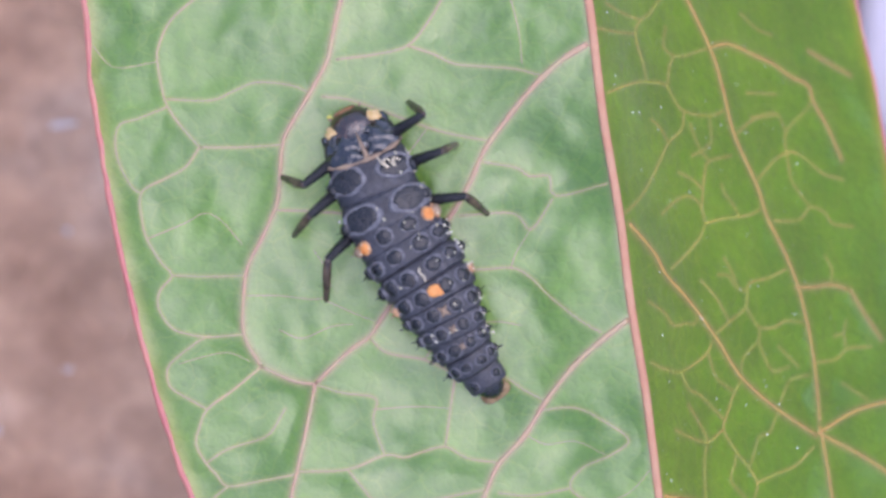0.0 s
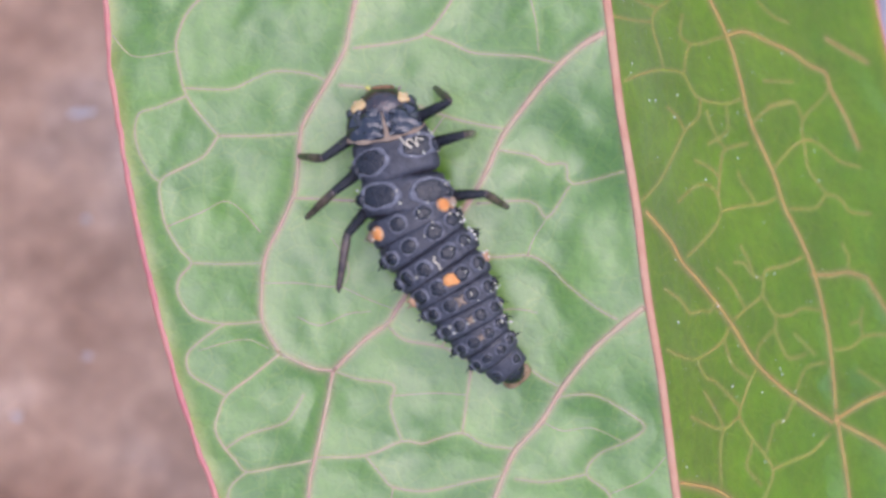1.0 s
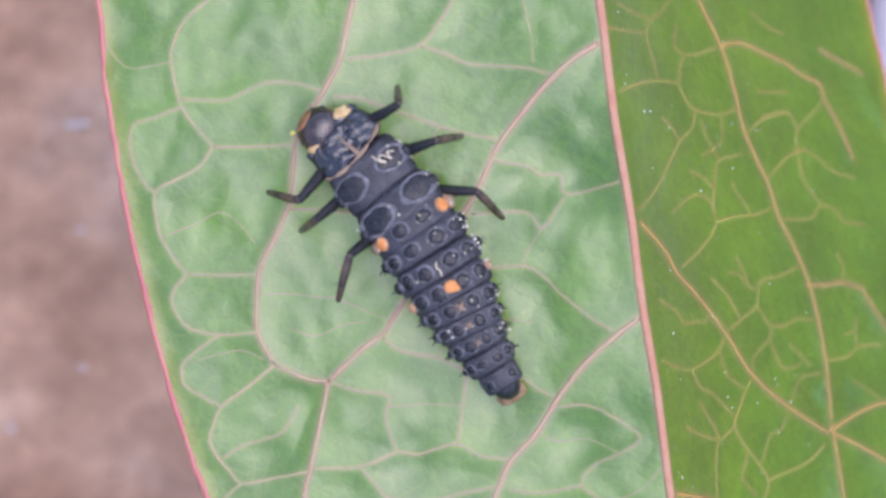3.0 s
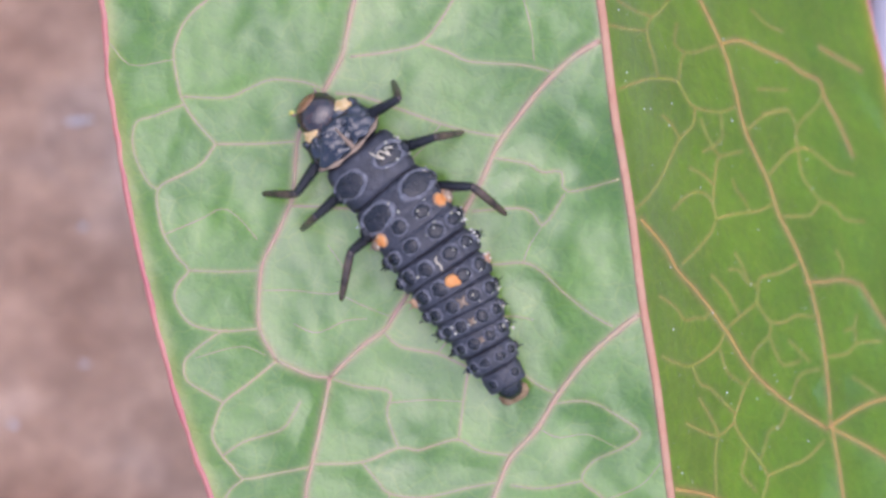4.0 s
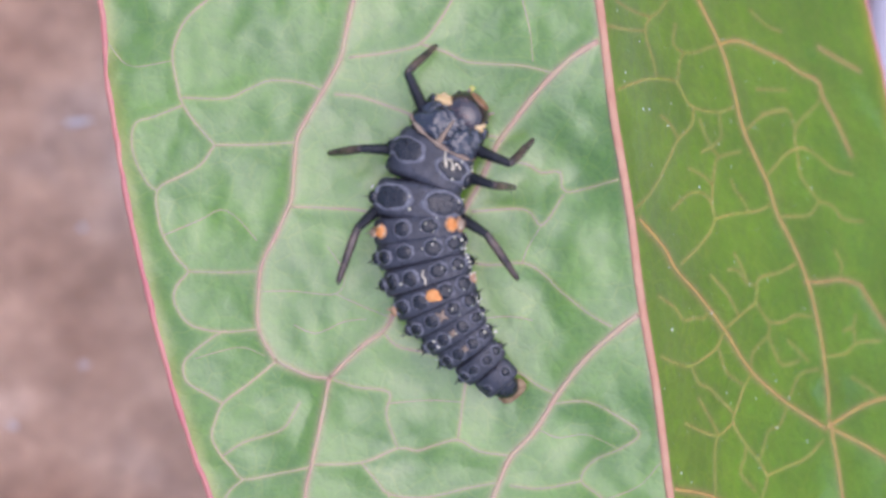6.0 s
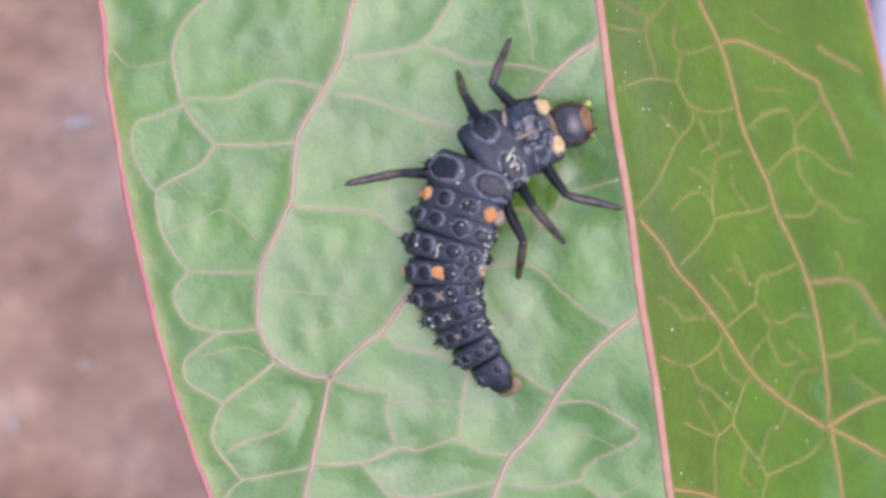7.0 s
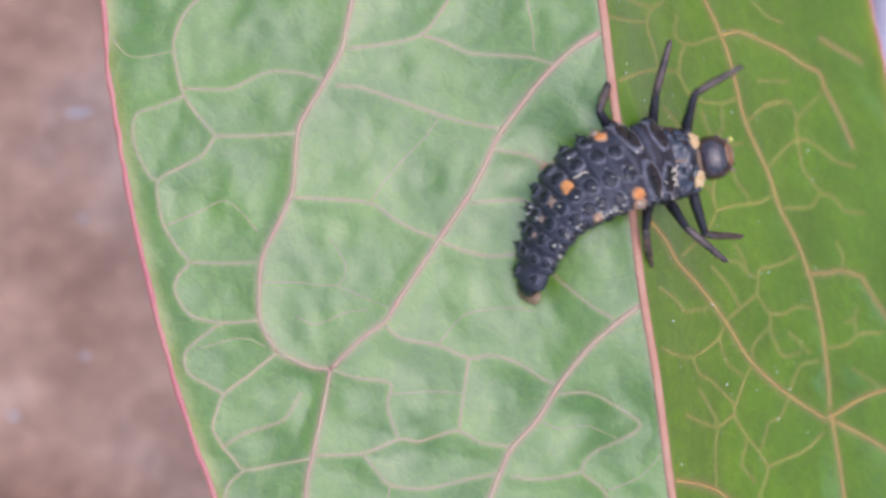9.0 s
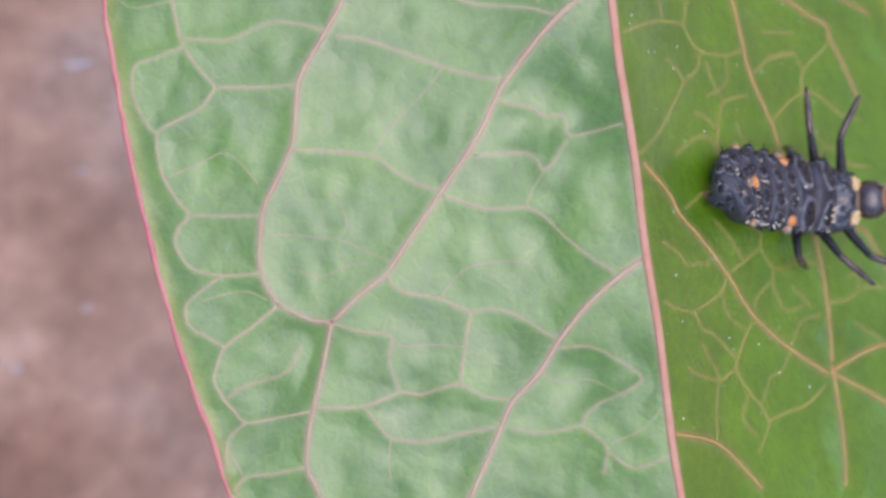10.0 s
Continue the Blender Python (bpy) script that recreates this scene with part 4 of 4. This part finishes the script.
# ---------------------------------------------------------------- movement
# places along the larva's spine over time: seconds, then millimetres
SPINE = {
    "head": [(0, -2.37, 3.86, 0.56), (1, -1.78, 4.18, 0.54), (2, -2.76, 4.03, 0.64), (3.5, -3.95, 3.4, 0.8), (4, -3.76, 3.94, 0.8), (4.5, -2.95, 4.3, 0.69), (5, -2.07, 4.4, 0.64), (5.5, -0.55, 4.39, 0.64), (5.7, 0.12, 4.14, 0.65), (6.8, 3.16, 3.8, 0.82), (7, 3.84, 3.54, 0.84), (7.2, 4.57, 3.71, 0.85), (7.5, 4.87, 3.9, 0.85), (8, 5.42, 4.13, 0.67), (8.3, 6.06, 4.13, 0.31), (8.5, 6.6, 3.6, -0.24), (8.6, 7.26, 3.51, -0.61), (8.8, 7.67, 3.14, -0.9), (9, 8.47, 2.59, -1.53), (9.2, 9.21, 1.82, -2.03), (9.5, 11.58, 1.12, -4.05), (9.7, 13.12, 0.77, -5.25), (10, 15.27, -0.13, -7.19)],
    "pronotum": [(0, -1.98, 3.18, 0.86), (1, -1.8, 3.44, 0.9), (2, -2.25, 3.38, 0.9), (3.5, -2.97, 3.11, 0.89), (4, -2.97, 3.31, 0.91), (4.5, -2.52, 3.55, 0.93), (5, -2.04, 3.59, 0.92), (5.5, -0.88, 3.64, 0.91), (5.7, -0.4, 3.51, 0.9), (6.8, 2.01, 3.5, 0.87), (7, 2.65, 3.32, 0.87), (7.2, 3.46, 3.48, 0.9), (7.5, 3.72, 3.59, 0.88), (8, 4.26, 3.62, 0.77), (8.3, 4.87, 3.78, 0.64), (8.5, 5.5, 3.48, 0.2), (8.6, 6.06, 3.46, -0.09), (8.8, 6.47, 2.96, -0.31), (9, 7.12, 2.34, -1.01), (9.2, 7.77, 1.72, -1.53), (9.5, 9.95, 0.96, -3.69), (9.7, 11.38, 0.58, -4.97), (10, 13.7, -0.25, -6.97)],
    "thorax": [(0, -1.42, 1.66, 1.09), (1, -1.27, 1.85, 1.11), (2, -1.51, 1.7, 1.05), (3.5, -1.56, 1.67, 0.97), (4, -1.61, 1.67, 0.97), (4.5, -1.64, 1.74, 1.03), (5, -1.52, 1.78, 1.05), (5.5, -1.09, 1.84, 1.06), (5.7, -0.89, 1.77, 1.07), (6.8, 0.56, 2.52, 1.02), (7, 1.13, 2.45, 1.03), (7.2, 1.69, 2.75, 1.02), (7.5, 2.13, 2.83, 1.03), (8, 2.55, 2.96, 0.98), (8.3, 3.2, 3.12, 0.96), (8.5, 3.97, 3.23, 0.78), (8.6, 4.54, 3.25, 0.78), (8.8, 5.11, 2.68, 0.78), (9, 5.84, 2.31, 0.19), (9.2, 6.39, 1.74, -0.34), (9.5, 8.54, 1.15, -2.55), (9.7, 9.92, 0.75, -3.88), (10, 12.38, -0.03, -5.91)],
    "first": [(0, -0.92, 0.62, 1.15), (1, -1.01, 0.61, 1.16), (2, -0.91, 0.65, 1.11), (3.5, -0.81, 0.8, 1.08), (4, -0.9, 0.8, 1.06), (4.5, -1.01, 0.75, 1.08), (5, -1.02, 0.64, 1.1), (5.5, -0.94, 0.62, 1.1), (5.7, -0.89, 0.49, 1.11), (6.8, 0.21, 1.19, 1.06), (7, 0.57, 1.25, 1.07), (7.2, 1.07, 1.55, 1.05), (7.5, 1.33, 1.69, 1.07), (8, 1.73, 1.94, 1.06), (8.3, 2.35, 2.28, 1.12), (8.5, 3.13, 2.53, 1.04), (8.6, 3.6, 2.49, 1.06), (8.8, 4.28, 2.31, 1.2), (9, 4.98, 2.0, 0.95), (9.2, 5.76, 1.76, 0.51), (9.5, 7.44, 1.24, -1.35), (9.7, 8.99, 0.71, -2.75), (10, 11.07, 0.02, -4.8)],
    "fourth": [(0, 0.11, -1.03, 1.06), (1, 0.08, -1.08, 1.07), (2, 0.11, -1.05, 1.04), (3.5, 0.29, -0.93, 1.01), (4, 0.24, -0.91, 1), (4.5, 0.15, -0.93, 1), (5, 0.02, -1.12, 1), (5.5, -0.16, -1.2, 1.01), (5.7, -0.24, -1.37, 1.02), (6.8, -0.08, -0.75, 0.99), (7, 0.07, -0.64, 1), (7.2, 0.29, -0.27, 1), (7.5, 0.43, -0.2, 1.01), (8, 0.63, 0.22, 1.01), (8.3, 1.12, 0.72, 1.08), (8.5, 1.76, 1.11, 1.03), (8.6, 2.18, 1.37, 1.05), (8.8, 2.87, 1.46, 1.15), (9, 3.69, 1.32, 1.12), (9.2, 4.5, 1.28, 1.12), (9.5, 6.7, 1.15, -0.4), (9.7, 7.8, 0.78, -1.65), (10, 9.42, 0.26, -3.2)],
    "seventh": [(0, 0.89, -2.53, 0.81), (1, 0.94, -2.65, 0.85), (2, 0.92, -2.51, 0.8), (3.5, 1.07, -2.49, 0.8), (4, 1.09, -2.53, 0.81), (4.5, 1.05, -2.52, 0.81), (5, 0.95, -2.57, 0.79), (5.5, 0.82, -2.6, 0.78), (5.7, 0.74, -2.8, 0.8), (6.8, 0.56, -2.41, 0.8), (7, 0.62, -2.34, 0.81), (7.2, 0.8, -1.99, 0.8), (7.5, 0.62, -2.1, 0.83), (8, 0.67, -1.64, 0.82), (8.3, 0.94, -0.92, 0.82), (8.5, 1.44, -0.35, 0.79), (8.6, 1.74, 0.04, 0.78), (8.8, 2.24, 0.2, 0.83), (9, 2.94, 0.09, 0.88), (9.2, 3.9, -0.01, 0.98), (9.5, 6.0, 0.45, 0.35), (9.7, 6.98, 0.2, -0.62), (10, 9.1, 0.0, -2.6)],
    "tail": [(0, 1.83, -3.91, 0.41), (1, 1.97, -3.86, 0.38), (2, 1.91, -3.9, 0.44), (3.5, 1.98, -4.06, 0.53), (4, 2, -4.11, 0.54), (4.5, 2.04, -4.09, 0.56), (5, 2.03, -4.1, 0.54), (5.5, 1.99, -4.13, 0.56), (5.7, 1.96, -4.09, 0.49), (6.8, 1.82, -4.05, 0.63), (7, 1.76, -3.95, 0.59), (7.2, 1.58, -3.91, 0.63), (7.5, 1.39, -3.89, 0.6), (8, 1.11, -3.5, 0.58), (8.3, 0.95, -2.54, 0.39), (8.5, 1.39, -2.08, 0.54), (8.6, 1.62, -1.74, 0.54), (8.8, 1.93, -1.45, 0.5), (9, 2.44, -1.36, 0.48), (9.2, 3.43, -1.27, 0.42), (9.5, 5.15, -0.15, 0.3), (9.7, 6.46, -0.2, -0.75), (10, 8.75, -0.2, -2.8)],
}
# where its feet stand over time: seconds, then millimetres
FEET = {
    "left_front": [(0, -4.32, 2.21, 0.02), (1, -4.35, 2.48, 0.02), (2, -4.48, 2.31, 0.02), (3.5, -5.31, 1.59, 0.01), (4, -5.31, 1.6, 0.01), (4.5, -5.12, 1.56, 1.4), (5, -4.39, 4.48, 0.03), (5.5, -4.07, 4.22, 1.47), (5.7, -1.25, 5.87, 0.06), (6.8, 1.62, 6.1, 0.07), (7, 1.97, 6.08, 0.08), (7.2, 4.5, 6.05, 0.08), (7.5, 4.43, 6.09, 0.08), (8, 5.44, 6.57, 0.11), (8.3, 5.68, 6.84, -0.99), (8.5, 5.4, 6.06, -0.66), (8.6, 7.18, 6.79, -0.03), (8.8, 7.24, 6.72, -0.27), (9, 8.97, 5.23, -1.31), (9.2, 10.05, 4.21, -1.44), (9.5, 11.83, 3.86, -4.67), (9.7, 12.77, 3.8, -5.36), (10, 14.42, 3.41, -7.17)],
    "left_middle": [(0, -3.98, 0.47, 0.03), (1, -4.09, 0.64, 0.42), (2, -4.2, 0.59, 0.02), (3.5, -4.14, 0.58, 0.03), (4, -4.17, 0.54, 0.02), (4.5, -4.18, 0.57, 0.02), (5, -4.18, 0.61, 0.02), (5.5, -3.98, 2.71, 0.03), (5.7, -3.76, 2.67, 0.03), (6.8, -1.63, 4.18, 0.05), (7, 0.47, 5.24, 0.07), (7.2, 0.54, 5.15, 0.07), (7.5, 0.47, 5.13, 0.07), (8, 0.72, 5.01, 0.07), (8.3, 2.56, 6.22, 0.08), (8.5, 5.21, 6.73, 0.67), (8.6, 5.37, 6.61, -0.74), (8.8, 6.97, 6.46, 0.63), (9, 6.71, 6.1, -0.25), (9.2, 8.11, 5.11, -0.7), (9.5, 10.31, 4.51, -2.88), (9.7, 11.1, 4.52, -4.31), (10, 12.4, 3.85, -6.68)],
    "left_hind": [(0, -2.97, -1.41, 0.58), (1, -3.05, -1.42, 1.52), (2, -3.06, -1.42, 1.03), (3.5, -2.93, -1.46, 0.93), (4, -2.92, -1.5, 0.98), (4.5, -2.95, -1.52, 0.68), (5, -2.96, -1.52, 1.17), (5.5, -2.94, -1.55, 1.47), (5.7, -2.95, -1.59, 1.52), (6.8, -2.81, 1.88, 0.94), (7, -2.77, 1.82, 1.48), (7.2, -1.03, 2.97, 0.06), (7.5, -0.85, 3.11, 0.06), (8, -0.82, 3.05, 0.11), (8.3, 1.05, 4.56, 0.07), (8.5, 1.7, 4.76, 0.08), (8.6, 2.96, 4.64, 0.07), (8.8, 5.03, 5.05, -0.06), (9, 5.04, 5.07, -0.08), (9.2, 6.1, 5.06, -1.07), (9.5, 8.14, 5.15, -2.41), (9.7, 9.26, 3.48, -4.46), (10, 11.6, 1.6, -6.3)],
    "right_front": [(0, -0.63, 4.43, 0.06), (1, -0.34, 4.51, 0.07), (2, -0.64, 4.57, 0.07), (3.5, -1.45, 4.95, 0.06), (4, -1.45, 4.93, 0.06), (4.5, -1.45, 4.98, 0.06), (5, 0.39, 4.61, 0.07), (5.5, 2.32, 3.29, 0.38), (5.7, 2.37, 3.3, 0.08), (6.8, 4.6, 2.39, 0.08), (7, 5.13, 1.14, 1.13), (7.2, 5.66, 1.23, 0.12), (7.5, 6.32, 1.68, 0.5), (8, 6.94, 1.94, 0.04), (8.3, 7.23, 2.11, -1.37), (8.5, 7.88, 1.07, -0.34), (8.6, 8.24, 1.02, -1.56), (8.8, 8.92, 0.51, -0.7), (9, 9.39, 0.1, -2.65), (9.2, 10.27, -0.44, -2.74), (9.5, 12.33, -1.5, -4.05), (9.7, 14.1, -1.79, -4.67), (10, 16.28, -2.66, -6.59)],
    "right_middle": [(0, 0.82, 3.19, 0.06), (1, 0.82, 3.18, 0.06), (2, 0.77, 3.24, 0.07), (3.5, 0.6, 3.45, 0.07), (4, 0.61, 3.42, 0.07), (4.5, 0.6, 3.35, 0.07), (5, 0.64, 3.27, 0.07), (5.5, 1.85, 2.13, 0.07), (5.7, 1.92, 2.07, 0.07), (6.8, 3.23, 0.49, 0.68), (7, 3.54, 0.14, 0.67), (7.2, 4.56, 0.29, 1.23), (7.5, 4.5, 0.36, 1.18), (8, 4.61, 0.28, 1.08), (8.3, 5.78, 0.34, 0.64), (8.5, 6.39, 0.53, -0.37), (8.6, 6.26, 0.74, -0.71), (8.8, 7.51, 0.21, -1.12), (9, 8.41, -0.65, -0.29), (9.2, 8.88, -0.68, -2.29), (9.5, 10.69, -1.66, -4.41), (9.7, 12.22, -2.28, -4.16), (10, 14.69, -3.09, -6.03)],
    "right_hind": [(0, 1.73, 1.13, 0.07), (1, 1.82, 0.98, 0.08), (2, 1.73, 1, 0.07), (3.5, 1.87, 0.95, 0.12), (4, 1.87, 0.99, 0.42), (4.5, 1.77, 0.91, 1.08), (5, 1.76, 0.93, 0.27), (5.5, 1.72, 0.85, 0.07), (5.7, 2.18, -0.87, 1.22), (6.8, 2.19, -0.88, 1.17), (7, 2.24, -0.88, 0.22), (7.2, 2.27, -0.85, 0.67), (7.5, 2.32, -0.76, 0.37), (8, 2.23, -0.69, 0.87), (8.3, 3.86, -0.65, 0.68), (8.5, 3.8, -0.49, 0.38), (8.6, 3.88, -0.62, 0.33), (8.8, 5.97, -0.89, 0.54), (9, 6.16, -0.82, -0.33), (9.2, 6.89, -0.36, -1.21), (9.5, 9.92, -1.73, -3.39), (9.7, 10.29, -1.77, -4.43), (10, 12.42, -2.57, -6.21)],
}


# how far the body rolls onto its left side as it turns and slips over the fold
ROLL = [(0, 0.0), (5.5, 0.0), (6.8, 0.35), (7.5, 0.45), (8.5, 0.5), (9, 0.5), (9.5, 0.45), (9.8, 0.25), (10, 0.1)]


def at_time(rows, t):
    """Smooth, never overshooting values between the rows."""
    ts = [r[0] for r in rows]
    if t <= ts[0]:
        return list(rows[0][1:])
    if t >= ts[-1]:
        return list(rows[-1][1:])
    i = max(k for k in range(len(ts) - 1) if ts[k] <= t)

    def slope(k, c):
        if k == 0 or k == len(ts) - 1:
            return 0.0
        d0 = (rows[k][c] - rows[k - 1][c]) / (ts[k] - ts[k - 1])
        d1 = (rows[k + 1][c] - rows[k][c]) / (ts[k + 1] - ts[k])
        return 0.0 if d0 * d1 <= 0 else 2 * d0 * d1 / (d0 + d1)
    h = ts[i + 1] - ts[i]
    s = (t - ts[i]) / h
    out = []
    for c in range(1, len(rows[0])):
        p0, p1, m0, m1 = rows[i][c], rows[i + 1][c], slope(i, c) * h, slope(i + 1, c) * h
        out.append(p0 + m0 * s + (3 * (p1 - p0) - 2 * m0 - m1) * s * s + (2 * (p0 - p1) + m0 + m1) * s ** 3)
    return out


def along(points, at):
    """Place and direction (towards the head) on the spine."""
    i = min(max(int(at), 0), len(points) - 2)
    s = at - i
    p0, p1, p2, p3 = (points[min(max(k, 0), len(points) - 1)] for k in (i - 1, i, i + 1, i + 2))
    p = 0.5 * (2 * p1 + (p2 - p0) * s + (2 * p0 - 5 * p1 + 4 * p2 - p3) * s * s + (3 * p1 - p0 - 3 * p2 + p3) * s ** 3)
    d = 0.5 * ((p2 - p0) + 2 * (2 * p0 - 5 * p1 + 4 * p2 - p3) * s + 3 * (3 * p1 - p0 - 3 * p2 + p3) * s * s)
    return p, -d.normalized()


def frame_of(place, forward, up):
    """A pose with y forward and z up, from millimetres over the leaf."""
    y = forward.normalized()
    x = y.cross(up).normalized()
    z = x.cross(y)
    m = Matrix((x, y, z)).transposed().to_4x4()
    m.translation = Vector((place.x * MM, place.y * MM, LEAF + place.z * MM))
    return m


HIPS = {"front": (0, 0.74, -0.05, -0.28), "middle": (1, 0.86, 0.08, -0.36), "hind": (2, 0.94, -0.12, -0.40)}


def larva_at(t):
    """Poses of the larva and all its moving parts at one moment."""
    pts = [Vector(at_time(SPINE[k], t)) for k in SPINE]
    world_of = []
    # a head drawn in is also bent down, and the shield with it
    far = min(max((pts[0] - pts[1]).length, 0.80), 1.22)
    tuck = min(max((1.15 - far) / 0.5, 0.0), 1.0)
    for i, spec in enumerate(SEGMENTS):
        p, d = along(pts, spec[5])
        q = p - d * 0.6
        r = p + d * 0.6
        up = (leaf_normal(p.x, p.y) + leaf_normal(q.x, q.y) + leaf_normal(r.x, r.y)).normalized()
        if i == 0:
            # on the slope the fore body is held level
            up = (up + Vector((0, 0, 1.5))).normalized()
            d = Vector((d.x, d.y, d.z * 0.4)).normalized()
            d = d * math.cos(0.35 * tuck) - up * math.sin(0.35 * tuck)
        elif i < 3:
            up = (up + Vector((0, 0, 0.8))).normalized()
        up = up - d.cross(up) * at_time(ROLL, t)[0] * (0.15, 0.4, 0.6, 0.8, 0.9, 1.0, 1.1, 1.3, 1.5)[min(i, 8)]
        world_of.append(frame_of(p, d, up))
    root = world_of[2]
    turn = root.inverted()
    aim = (pts[0] - pts[1]).normalized()
    shield = world_of[0]
    front = shield.to_3x3() @ Vector((0, 1, 0))
    aim = (aim * 0.7 + front * 0.3).normalized()
    aim = Vector((aim.x, aim.y, aim.z * 0.5)).normalized()
    over = shield.to_3x3() @ Vector((0, 0, 1))
    bent = aim * math.cos(0.7 * tuck) - over * math.sin(0.7 * tuck)
    head = frame_of(pts[1] + aim * (far - 0.06 - 0.36 * tuck) - over * 0.12 * tuck, bent, over)
    limbs = {}
    for name, _, _ in LEGS:
        side, place = name.split("_")
        k, hx, hy, hz = HIPS[place]
        s = -1 if side == "left" else 1
        m = world_of[k]
        # legs reach ahead where the leaf falls away
        mid = m.translation / MM
        fore = mid + m.to_3x3() @ Vector((0, 1.5, 0))
        hy += 1.6 * (1 - leaf_normal(fore.x, fore.y).z)
        hip = m @ Vector((s * hx * MM, hy * MM, hz * MM))
        hip = Vector((hip.x / MM, hip.y / MM, (hip.z - LEAF) / MM))
        foot = Vector(at_time(FEET[name], t))
        # a foot between two stands is lifted
        fx, fy, _ = foot
        vx, vy, _ = at_time(FEET[name], min(t + 0.05, 10.0))
        foot += Vector((0, 0, 1)) * min(0.8, math.hypot(vx - fx, vy - fy) * 1.6)
        reach = foot - hip
        far = min(max(reach.length, 0.5), (THIGH + SHIN) * 0.985)
        d = reach.normalized()
        c = (THIGH ** 2 + far ** 2 - SHIN ** 2) / (2 * THIGH * far)
        c = max(-1.0, min(1.0, c))
        up = (leaf_normal(hip.x, hip.y) + Vector((0, 0, 1.5))).normalized()
        out_way = m.to_3x3() @ Vector((s, 0, 0))
        lift, spread, ahead = {"front": (1.0, 0.7, -0.8), "middle": (1.2, 0.3, -0.15), "hind": (1.0, 0.4, 0.2)}[place]
        # stepping over the fold the knees trail behind
        trail = min(max((t - 7.6) / 0.7, 0.0), 1.0)
        lift, ahead = lift * (1 - 0.6 * trail), ahead * (1 - trail) - 1.2 * trail
        lift += 2.0 * max(0.0, 1 - far / 2.4)
        pole = up * lift + out_way * spread + m.to_3x3() @ Vector((0, ahead, 0))
        pole = (pole - d * pole.dot(d)).normalized()
        knee = hip + d * (THIGH * c) + pole * (THIGH * math.sqrt(1 - c * c))
        end = hip + d * far
        upper = frame_of(hip, knee - hip, pole)
        lower = frame_of(knee, end - knee, pole)
        limbs[name] = (turn @ upper, upper.inverted() @ lower)
    return root, [turn @ m for m in world_of], turn @ head, limbs


def motions():
    moments = [i / 10 for i in range(101)]
    poses = [larva_at(t) for t in moments]
    walk(LARVA, [(t, p[0]) for t, p in zip(moments, poses)])
    for i, seg in enumerate(SEGS):
        walk(seg, [(t, p[1][i]) for t, p in zip(moments, poses)])
    walk(HEAD, [(t, p[2]) for t, p in zip(moments, poses)])
    for name, thigh, shin in LEGS:
        walk(thigh, [(t, p[3][name][0]) for t, p in zip(moments, poses)])
        walk(shin, [(t, p[3][name][1]) for t, p in zip(moments, poses)])


motions()
